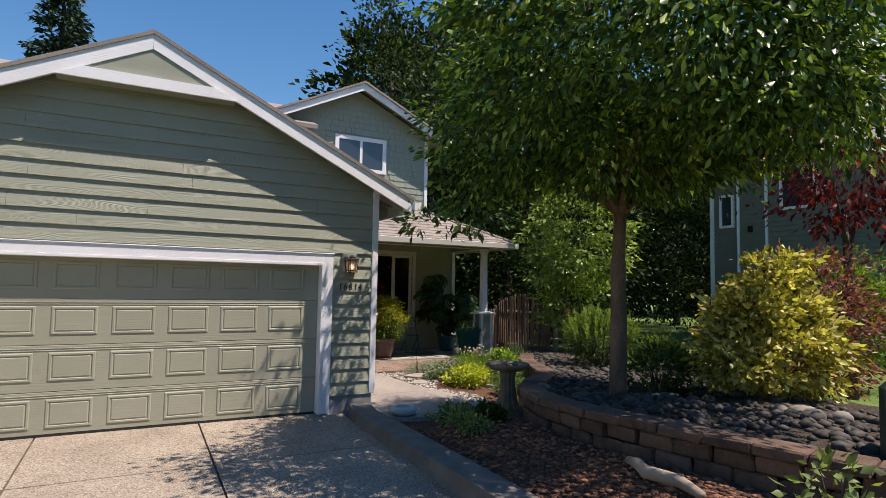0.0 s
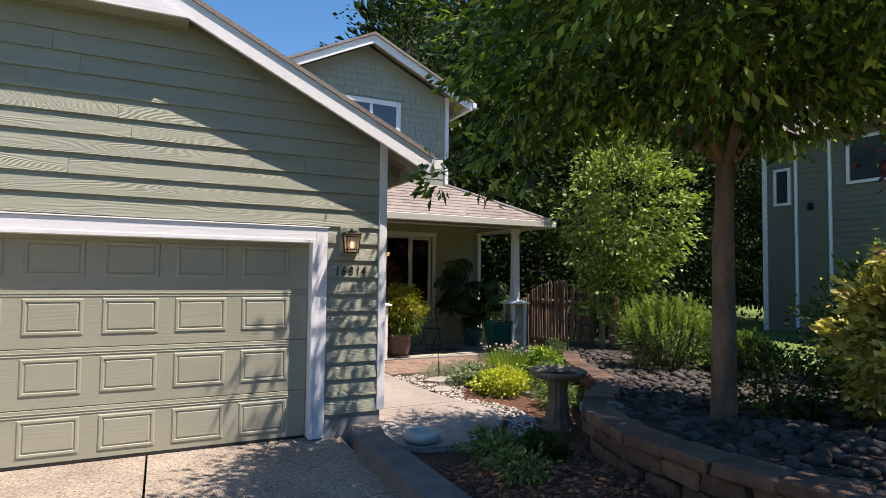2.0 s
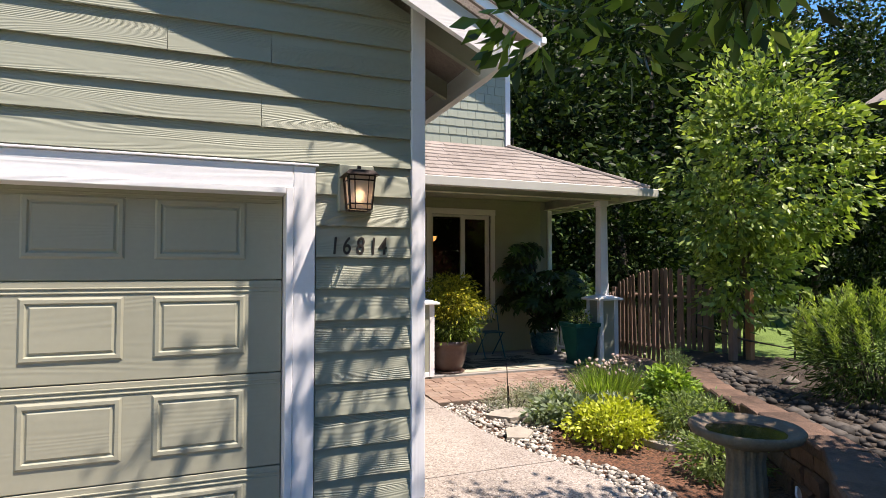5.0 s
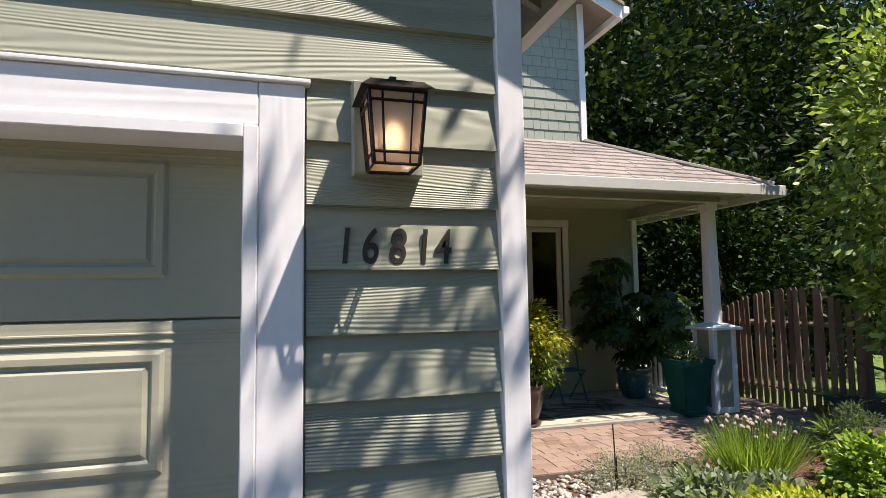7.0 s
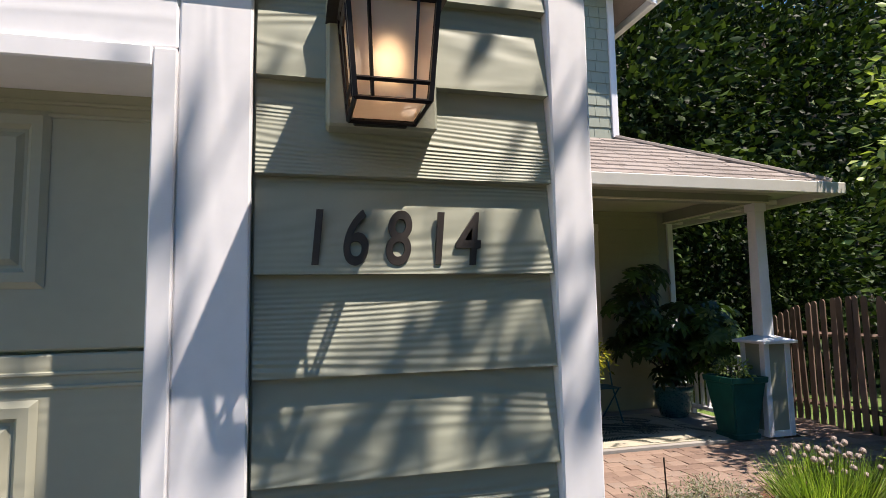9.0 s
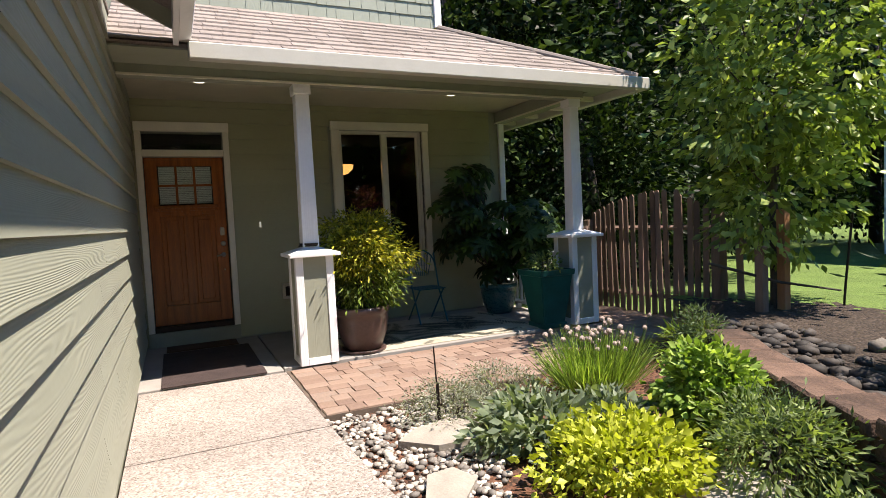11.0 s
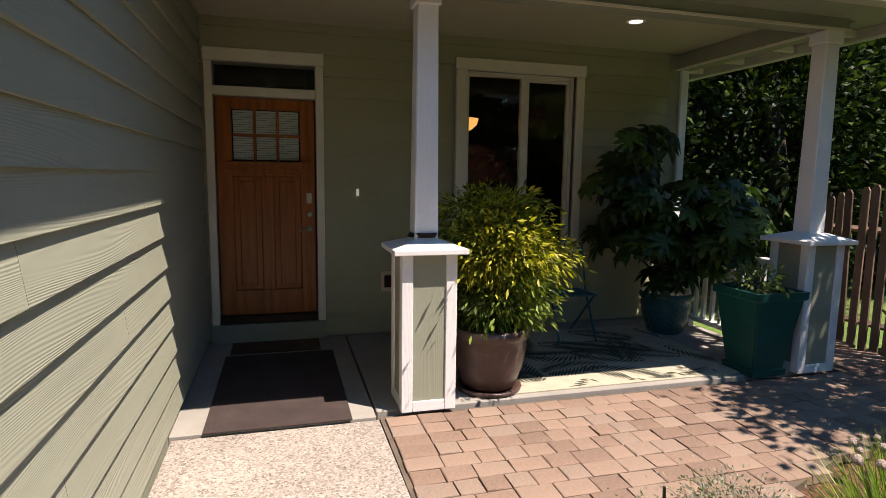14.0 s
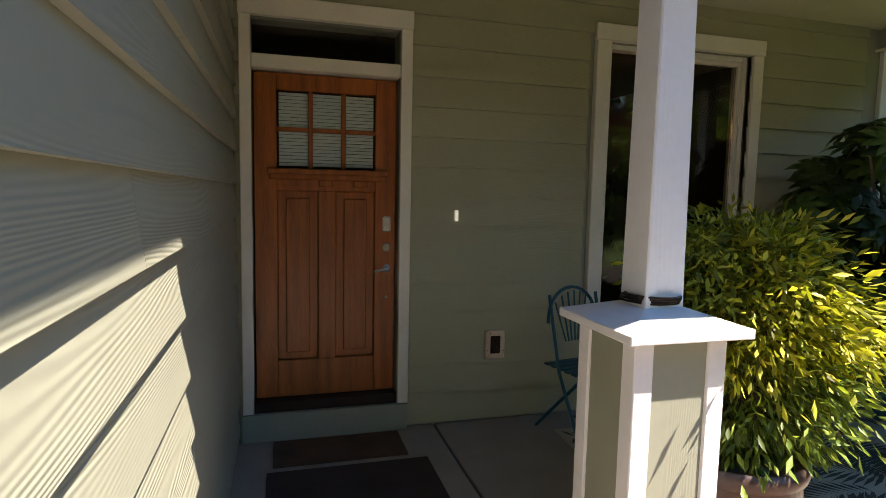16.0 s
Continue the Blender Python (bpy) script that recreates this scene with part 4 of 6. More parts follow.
pav = empty("paver_patio", "reddish-brown concrete paver patio before the porch", "patio", kind="structure")
part("bedding", prism(bmesh.new(), [(3.645, 9.13), (5.35, 9.13), (6.2, 9.45), (7.2, 9.6), (8.3, 9.7), (8.3, 11.6), (7.56, 11.6), (7.56, 10.6), (3.645, 10.6)], "z", -0.05, WALK_Z - 0.012), M_joint, pav)
paver_meshes = []
for w, d in ((0.205, 0.135), (0.135, 0.135), (0.17, 0.135)):
    for _ in range(2):
        bm = bmesh.new()
        bmesh.ops.create_cube(bm, size=1, matrix=Matrix.Diagonal((w, d, 0.05, 1)))
        bmesh.ops.bevel(bm, geom=[e for e in bm.edges if all(v.co.z > 0 for v in e.verts)], offset=0.004, segments=1, affect="EDGES")
        for v in bm.verts:
            v.co += Vector((rng.uniform(-0.003, 0.003), rng.uniform(-0.003, 0.003), rng.uniform(-0.0015, 0.0015)))
        me = bpy.data.meshes.new("paver")
        bm.to_mesh(me)
        bm.free()
        me.materials.append(M_paver)
        paver_meshes.append((w, me))
y, row = 9.2, 0
while y < 11.55:
    x = 3.66 + rng.uniform(0, 0.02)
    far_x = 5.3 + (y - 9.13) * 2.6 if y < 9.6 else 8.25
    while x < far_x:
        w, me = rng.choice(paver_meshes)
        if y < 10.54 or x > 7.6:
            o = new("paver", me)
            o.matrix_basis = pose(x + w / 2, y, WALK_Z - 0.022 + rng.uniform(-0.0025, 0.0025), rng.uniform(-0.5, 0.5), rng.uniform(-0.5, 0.5), rng.uniform(-1, 1))
            o.parent = pav
        x += w + 0.006
    y += 0.1425
    row += 1


def stones(name, places, sizes, m, seed, flat=0.6, detail=1):
    """Many rounded stones in one mesh; each is a squashed, uneven ball."""
    bm = bmesh.new()
    bmesh.ops.create_icosphere(bm, subdivisions=detail, radius=1)
    tv = np.array([v.co[:] for v in bm.verts])
    bm.verts.index_update()
    tf = np.array([[v.index for v in f.verts] for f in bm.faces])
    bm.free()
    r = np.random.default_rng(seed)
    vs, fs = [], []
    for i, ((x, y, z), sz) in enumerate(zip(places, sizes)):
        q = tv * (1 + r.normal(0, 0.09, (len(tv), 1))) * (np.array([1, r.uniform(0.6, 0.95), flat * r.uniform(0.7, 1.2)]) * sz)
        a = r.uniform(0, 6.28)
        c, s_ = math.cos(a), math.sin(a)
        vs.append(q @ np.array([[c, s_, 0], [-s_, c, 0], [0, 0, 1]]) + [x, y, z + sz * flat * 0.35])
        fs.append(tf + i * len(tv))
    me = bpy.data.meshes.new(name)
    me.from_pydata(np.concatenate(vs).tolist(), [], np.concatenate(fs).tolist())
    me.polygons.foreach_set("use_smooth", [True] * len(me.polygons))
    me.materials.append(m)
    return new(name, me)


pl, sz = [], []
while len(pl) < 1900:
    x, y = rng.uniform(2.9, 8.5), rng.uniform(-1.5, 9.0)
    d, a = wall_side(x, y)
    if 0.18 < d < (2.6 if y < 6.5 else 0.7) and math.hypot(x - 4.55, y - 3.55) > 0.25 and rng.random() < (1 if d < 1.6 else 0.4):
        pl.append((x, y, high_bed(x, y)))
        sz.append(rng.choice((0.03, 0.04, 0.05, 0.06, 0.08)) * rng.uniform(0.8, 1.25))
tagged(stones("river_rocks", pl, sz, M_rock_shaded, 3), "rounded river rocks covering the raised bed, darkened for tree shade", "rocks", kind="stuff")
M_rock_pale = material("pale boulder", (0.19, 0.165, 0.14), 0.8, spread=0.3, scale=8, grain=60, bump=0.4, random_amount=0.5)
for x, y, r_ in ((4.0, 4.15, 0.12), (5.0, 1.3, 0.12), (5.2, 1.5, 0.14), (5.3, 1.2, 0.1), (5.05, 1.65, 0.09), (7.3, 7.4, 0.1), (7.6, 7.1, 0.12)):
    o = stones("boulder", [(0, 0, 0)], [r_], M_rock_pale, int(x * 100), 0.65, 2)
    o.location = (x, y, high_bed(x, y))
    tagged(o, "pale rounded boulder lying among the river rocks", "boulder", "boulders in the raised bed")
pl, sz = [], []
while len(pl) < 2600:
    if rng.random() < 0.62:
        x, y = rng.uniform(3.66, 5.0), rng.uniform(7.1, 9.12)
        ok = x < 3.9 + (y - 7.0) * 0.62 and x > 3.66 + max(0, 7.6 - y) * 0.35
    else:
        a = rng.uniform(-1.7, 1.25)
        rr = rng.uniform(0.98, 1.32)
        x, y = 3.05 + rr * math.cos(a) * 0.98, 6.2 + rr * math.sin(a) * 0.95
        ok = x > 2.32
    if ok:
        pl.append((x, y, low_bed(x, y) + rng.uniform(-0.005, 0.02)))
        sz.append(rng.uniform(0.013, 0.036))
tagged(stones("pebbles", pl, sz, M_pebble, 5), "pale grey and tan pebbles edging the walk", "pebbles", kind="stuff")
pl, sz = [], []
while len(pl) < 2200:
    x, y = rng.uniform(2.3, 3.8), rng.uniform(0.2, 4.6)
    if wall_side(x, y)[0] < -0.12:
        pl.append((x, y, low_bed(x, y)))
        sz.append(rng.uniform(0.015, 0.045))
M_chip = material("bark chip", (0.17, 0.075, 0.045), 0.9, spread=0.4, scale=20, grain=80, bump=0.4, island=0.9)
tagged(stones("bark_chips", pl, sz, M_chip, 8, 0.3), "reddish bark chips scattered over the mulch bed", "mulch", kind="stuff")


def flagstone(x, y, z, outline, turn):
    o = part("flagstone", prism(bmesh.new(), outline, "z", -0.03, 0.03), M_flag)
    o.matrix_basis = pose(x, y, z, 2, -1, turn)
    return tagged(o, "flat angular tan flagstone set among pebbles", "flagstone", "stepping stones")


flagstone(4.22, 8.35, 0.14, [(-0.28, 0.06), (-0.12, -0.16), (0.14, -0.22), (0.3, -0.02), (0.18, 0.16), (-0.1, 0.15)], 10)
flagstone(5.2, 6.95, 0.13, [(-0.3, 0.02), (-0.15, -0.17), (0.2, -0.15), (0.3, 0.05), (0.1, 0.18), (-0.14, 0.15)], -20)
flagstone(3.95, 7.7, 0.125, [(-0.2, 0.02), (-0.1, -0.15), (0.14, -0.12), (0.2, 0.05), (0.06, 0.14)], 40)

# ---- trees ----
M_leaf = foliage("cherry tree leaves", (0.08, 0.16, 0.026), (0.34, 0.44, 0.08), 0.8, 0.42, 0.34, 0.5)
M_leaf_pear = foliage("pear leaves", (0.22, 0.3, 0.07), (0.48, 0.54, 0.18), 0.6, 0.42, 0.36)
# Both woodland greens are darkened to carry the deep shade between leaves.
M_leaf_wood_shade = foliage("forest leaves", (0.016, 0.034, 0.009), (0.075, 0.115, 0.03), 0.8, 0.5, 0.18, 0.12)
M_leaf_far_shade = foliage("far forest leaves with shade in colour", (0.012, 0.026, 0.008), (0.035, 0.06, 0.016), 0.7, 0.6, 0.15, 0.06)
M_leaf_red = foliage("maroon maple leaves", (0.12, 0.012, 0.02), (0.28, 0.03, 0.04), 0.5, 0.5, 0.4)
M_leaf_rust = foliage("rusty maple leaves", (0.28, 0.12, 0.05), (0.4, 0.22, 0.1), 0.4, 0.5, 0.4)
M_needle = foliage("dark conifer needles", (0.015, 0.035, 0.018), (0.03, 0.06, 0.03), 0.5, 0.6, 0.1)


def limbs(bm, rng_, start, ends, r0):
    """Bent limbs from one fork out to the crown."""
    for e in ends:
        a, b = Vector(start), Vector(e)
        mid = a.lerp(b, 0.5) + Vector((rng_.uniform(-0.15, 0.15), rng_.uniform(-0.15, 0.15), 0.1 * (b - a).length))
        q = a.lerp(mid, 0.5) + Vector((0, 0, 0.05))
        tube(bm, [a, q, mid, b], [r0, r0 * 0.8, r0 * 0.55, r0 * 0.15], 8)
        for _ in range(3):
            k = rng_.uniform(0.35, 0.9)
            p = mid.lerp(b, k)
            t = p + Vector((rng_.uniform(-0.7, 0.7), rng_.uniform(-0.7, 0.7), rng_.uniform(-0.1, 0.6)))
            tube(bm, [p, p.lerp(t, 0.5) + Vector((0, 0, 0.05)), t], [r0 * 0.3, r0 * 0.2, r0 * 0.06], 5)


def leafy_tree(label, foot, trunk_pts, trunk_r, fork, ends, crowns, size, leaf, bark, seed, slim=0.5, droop=0.3, name="tree", group=""):
    ob = empty(name, label, "tree", group, at=foot)
    f = Vector(foot)
    bm = bmesh.new()
    tube(bm, [Vector(p) - f for p in trunk_pts], trunk_r, 14)
    if ends:
        limbs(bm, random.Random(seed), Vector(fork) - f, [Vector(e) - f for e in ends], trunk_r[-1] * 0.62)
    part("trunk", bm, bark, ob, smooth=True)
    r = np.random.default_rng(seed)
    ps, ws = [], []
    for centre, radii, n, each, spread, low in crowns:
        p, w = clumps(r, Vector(centre) - f, radii, n, each, spread, low=low)
        ps.append(p)
        ws.append(w)
    leaf_mesh("crown", np.concatenate(ps), np.concatenate(ws), size, leaf, ob, seed, slim, 0.4, droop)
    return ob


gz = high_bed(4.68, 3.47)
leafy_tree("young cherry tree with drooping bright green leaves, in the raised bed", (4.68, 3.47, gz),
           [(4.68, 3.47, gz - 0.1), (4.67, 3.47, gz + 0.12), (4.67, 3.46, 1.5), (4.64, 3.44, 2.2), (4.66, 3.42, 2.92)], [0.15, 0.11, 0.1, 0.094, 0.085], (4.66, 3.42, 2.86),
           [(3.3, 4.2, 3.7), (2.8, 3.6, 4.3), (3.9, 1.6, 4.4), (5.4, 1.2, 4.2), (4.4, 3.0, 6.4), (5.9, 2.6, 4.6), (5.4, 3.9, 5.4), (3.7, 3.0, 5.8), (5.7, 3.9, 3.8), (6.6, 2.2, 5.4)],
           [((4.5, 2.55, 4.95), (2.3, 1.95, 2.0), 520, 66, 0.18, -0.72), ((4.7, 2.9, 4.1), (2.0, 1.7, 0.8), 130, 56, 0.2, -0.8), ((3.15, 4.7, 5.3), (0.5, 0.3, 0.5), 15, 22, 0.13, -1), ((3.6, 4.9, 4.75), (0.4, 0.25, 0.5), 10, 20, 0.12, -1), ((6.3, 1.7, 4.9), (0.9, 0.8, 0.9), 36, 46, 0.16, -1), ((4.4, 3.2, 3.55), (1.5, 1.3, 0.5), 110, 50, 0.16, -1), ((3.3, 3.9, 3.75), (0.95, 1.0, 0.8), 56, 46, 0.17, -0.9), ((4.95, 1.1, 4.0), (1.4, 1.1, 0.95), 70, 46, 0.18, -0.9),
            ((5.6, 3.4, 4.0), (1.2, 1.1, 1.0), 60, 46, 0.2, -0.9), ((2.95, 4.3, 3.6), (0.6, 0.55, 0.6), 20, 32, 0.13, -1), ((3.9, 0.9, 4.5), (1.1, 1.0, 0.9), 50, 44, 0.18, -0.9),
            ((2.6, 4.7, 2.7), (0.4, 0.3, 0.2), 7, 22, 0.08, -1), ((2.95, 4.2, 2.95), (0.45, 0.4, 0.3), 12, 26, 0.1, -1)], 0.11, M_leaf, M_bark, 21, 0.42, 0.55)
leafy_tree("slender young tree trained on a cedar trellis by the fence", (8.6, 9.1, 0.05),
           [(8.6, 9.1, 0.0), (8.6, 9.1, 0.6), (8.62, 9.12, 1.5), (8.6, 9.1, 2.2)], [0.06, 0.05, 0.045, 0.04], (8.6, 9.1, 1.6),
           [(7.6, 9.0, 3.0), (9.2, 9.1, 3.2), (8.4, 9.6, 4.6), (8.6, 8.6, 3.6), (7.9, 9.5, 2.2), (9.1, 9.4, 2.1)],
           [((8.75, 8.9, 3.3), (1.3, 1.05, 1.8), 150, 44, 0.14, -1), ((8.1, 9.0, 2.6), (0.7, 0.6, 0.6), 30, 40, 0.13, -1), ((8.55, 9.05, 1.75), (0.85, 0.5, 0.75), 50, 34, 0.13, -1)], 0.115, M_leaf_pear, M_bark_dark, 22, 0.55, 0.25)
woods = [(8.5, 16.5, 3.0, 9), (11.0, 18.0, 3.2, 12), (14.0, 17.2, 2.8, 11), (16.8, 18.5, 3.3, 13), (12.5, 21.5, 3.6, 15), (9.4, 22.5, 3.2, 15), (19.5, 20.5, 3.4, 14), (22.5, 22.0, 3.6, 15),
         (16.0, 23.5, 3.6, 16), (12.0, 27.0, 3.4, 16), (25.5, 17.0, 3.4, 13), (28.0, 22.0, 3.8, 15), (10.3, 14.2, 1.7, 4.2), (13.4, 14.6, 1.7, 4.0)]
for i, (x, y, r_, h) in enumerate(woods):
    leafy_tree("tall green forest tree behind the fence, leaves darkened for deep shade", (x, y, -0.1), [(x, y, -0.2), (x + 0.1, y, h * 0.4), (x, y + 0.1, h * 0.8)], [0.22, 0.17, 0.08], None, [],
               [((x, y, h * 0.52), (r_, r_, h * 0.52), 300, 44, 0.42 if r_ > 2.5 else 0.25, -0.98)], 0.2 if r_ > 2.5 else 0.13, M_leaf_wood_shade, M_bark_dark, 40 + i, 0.6, 0.2, group="forest edge")
far = []
rr = np.random.default_rng(7)
for i in range(30):
    x, y = -16 + i * 2.4 + rr.uniform(-0.8, 0.8), 31 + rr.uniform(-2, 3)
    if i < 12:
        continue
    p, w = clumps(rr, (x, y, 9.0), (3.2, 2.6, 10.0), 170, 30, 0.6)
    far.append((p, w))
tagged(leaf_mesh("forest_backdrop", np.concatenate([a for a, b in far]), np.concatenate([b for a, b in far]), 0.5, M_leaf_far_shade, None, 9, 0.7), "far woods closing the view behind the gardens, shade put into leaf colour", "woods", kind="stuff")

# Unseen trees added to the south: they darken glass reflections and block skylight.
south = []
for i in range(26):
    k = i / 25
    x, y = -26 + 58 * k + rr.uniform(-1, 1), -17 + 13 * max(0, k - 0.6) / 0.4 + rr.uniform(-1.5, 1.5)
    p, w = clumps(rr, (x, y, 3.2), (2.8, 2.4, 3.6), 90, 26, 0.6)
    south.append((p, w))
tagged(leaf_mesh("unseen_trees", np.concatenate([a for a, b in south]), np.concatenate([b for a, b in south]), 0.5, M_leaf_far_shade, None, 12, 0.7), "unseen dark trees added behind the viewpoint to dim reflections and skylight", "woods", kind="stuff")


def conifer(x, y, top, r0, seed):
    ob = empty("conifer", "tall dark conifer with tiered boughs beyond the roof", "tree", at=(x, y, 0))
    bm = bmesh.new()
    tube(bm, [(0, 0, -0.2), (0, 0, top * 0.5), (0, 0, top)], [0.4, 0.25, 0.03], 8)
    part("trunk", bm, M_bark_dark, ob)
    r = np.random.default_rng(seed)
    ps, ws = [], []
    for k in range(26):
        z = top * (0.45 + 0.55 * k / 26)
        rad = r0 * (1 - k / 26.5) + 0.25
        for b in range(8):
            a = r.uniform(0, 6.28)
            L = rad * r.uniform(0.6, 1.15)
            t = np.linspace(0.1, 1, 34)[:, None]
            way = np.array([math.cos(a), math.sin(a), -0.25])
            ps.append(t * L * way + [0, 0, z] + r.normal(0, 0.13, (34, 3)))
            ws.append(np.tile(way, (34, 1)))
    leaf_mesh("foliage", np.concatenate(ps), np.concatenate(ws), 0.42, M_needle, ob, seed, 0.35, 0.5)


conifer(-5.6, 40.0, 22.0, 3.2, 61)
leafy_tree("maroon-leaved ornamental tree near the neighbouring house", (10.3, 3.6, 0.3), [(10.3, 3.6, 0.1), (10.3, 3.6, 1.6), (10.2, 3.6, 3.0)], [0.09, 0.07, 0.05], (10.3, 3.6, 2.6),
           [(9.4, 3.4, 4.2), (11, 3.6, 4.6), (10.2, 4.2, 5.2)], [((10.4, 3.5, 4.6), (1.5, 1.3, 1.7), 110, 40, 0.22, -1)], 0.13, M_leaf_red, M_bark_dark, 71, 0.5)
leafy_tree("small maple with rusty new leaves at the driveway edge", (-4.9, 3.0, -0.1), [(-4.9, 3.0, -0.15), (-4.8, 3.0, 1.4), (-4.6, 3.0, 2.4)], [0.07, 0.055, 0.04], (-4.6, 3.0, 2.2),
           [(-3.2, 3.2, 3.0), (-4.8, 3.4, 3.4), (-4.6, 2.4, 3.2)], [((-4.0, 3.0, 3.05), (1.25, 0.9, 0.55), 56, 36, 0.14, -1)], 0.09, M_leaf_rust, M_bark_dark, 72, 0.35)


# ---- shrubs and herbs ----
def shrub(name, label, x, y, z, centre_z, radii, n, each, spread, size, leaf, seed, slim=0.5, droop=0.0, stems=7, low=-0.9, group="", category="shrub", lobes=()):
    ob = empty(name, label, category, group, at=(x, y, z))
    rg = random.Random(seed)
    for _ in range(stems):
        bm = bmesh.new()
        a = rg.uniform(0, 6.28)
        e = Vector((math.cos(a) * radii[0] * 0.6, math.sin(a) * radii[1] * 0.6, centre_z + radii[2] * rg.uniform(0, 0.6)))
        tube(bm, [(math.cos(a) * 0.03, math.sin(a) * 0.03, -0.03), e * 0.5 + Vector((0, 0, 0.05)), e], [0.012 + radii[0] * 0.012, 0.009 + radii[0] * 0.006, 0.003], 5)
        part("stem", bm, M_bark_dark, ob)
    r = np.random.default_rng(seed)
    p, w = clumps(r, (0, 0, centre_z), radii, n, each, spread, low=low)
    for centre, rad, count in lobes:
        p2, w2 = clumps(r, centre, rad, count, each, spread, low=-1)
        p, w = np.concatenate([p, p2]), np.concatenate([w, w2])
    p[:, 2] = np.maximum(p[:, 2], 0.02)
    leaf_mesh("foliage", p, w, size, leaf, ob, seed, slim, 0.45, droop)
    return ob


M_yellow = foliage("golden variegated leaves", (0.46, 0.4, 0.1), (0.8, 0.7, 0.3), 0.72, 0.42, 0.35)
M_dkshrub = foliage("dark shrub leaves", (0.045, 0.085, 0.02), (0.09, 0.14, 0.03), 0.5)
M_cyp = foliage("bright cypress sprays", (0.16, 0.24, 0.04), (0.3, 0.38, 0.08), 0.5)
M_candle = foliage("bright pine candles", (0.24, 0.33, 0.06), (0.42, 0.5, 0.13), 0.45)
M_pink = foliage("pink-tipped leaves", (0.2, 0.07, 0.07), (0.42, 0.16, 0.18), 0.6)
M_nandina = foliage("golden nandina leaves", (0.32, 0.34, 0.04), (0.68, 0.58, 0.09), 0.75, 0.42, 0.4)
M_lime = foliage("lime oregano leaves", (0.42, 0.46, 0.05), (0.58, 0.6, 0.1), 0.4, 0.45, 0.35)
M_green = foliage("fresh herb leaves", (0.16, 0.22, 0.08), (0.33, 0.4, 0.15), 0.5)
M_mint = foliage("bright mint leaves", (0.22, 0.34, 0.07), (0.42, 0.52, 0.14), 0.5)
M_sagegrey = foliage("grey-green sage leaves", (0.19, 0.24, 0.15), (0.3, 0.35, 0.24), 0.45)
M_thyme = foliage("silvery thyme leaves", (0.24, 0.26, 0.2), (0.42, 0.43, 0.4), 0.5)
M_rosemary = foliage("rosemary needles", (0.1, 0.15, 0.08), (0.18, 0.24, 0.13), 0.5)
M_fatsia = foliage("glossy dark leaves", (0.028, 0.06, 0.015), (0.07, 0.13, 0.025), 0.5, 0.3, 0.25)

shrub("variegated_bush", "large golden variegated bush in the raised bed", 6.25, 2.5, high_bed(6.25, 2.5), 0.66, (0.9, 0.8, 0.6), 92, 50, 0.1, 0.095, M_yellow, 81, 0.62, 0.1, 10,
      lobes=(((0.2, 0.05, 1.3), (0.42, 0.4, 0.45), 44), ((-0.3, 0.1, 1.05), (0.42, 0.4, 0.34), 34), ((0.32, 0.0, 1.72), (0.16, 0.16, 0.2), 9), ((0.62, -0.1, 0.95), (0.35, 0.35, 0.4), 26), ((-0.72, -0.2, 0.5), (0.3, 0.3, 0.25), 14)))
shrub("low_shrub", "small dark green shrub at the bush's foot", 5.2, 3.3, high_bed(5.2, 3.3), 0.3, (0.4, 0.38, 0.33), 60, 30, 0.09, 0.06, M_dkshrub, 82)
shrub("cypress_bush", "broad bright-topped cypress bush near the neighbouring house", 12.5, 5.0, 0.0, 1.5, (1.2, 1.2, 1.2), 300, 40, 0.15, 0.1, M_cyp, 83, 0.3, 0.2)
shrub("flowering_shrub", "pink-tipped shrub beyond the golden bush", 8.3, 3.1, high_bed(8.3, 3.1), 1.0, (0.9, 0.8, 1.1), 150, 36, 0.15, 0.08, M_pink, 84)
shrub("flowering_shrub", "green shrub mixed with pink-tipped shoots", 9.3, 4.6, high_bed(9.3, 4.6), 0.8, (0.9, 0.9, 0.9), 120, 36, 0.15, 0.09, M_dkshrub, 85)


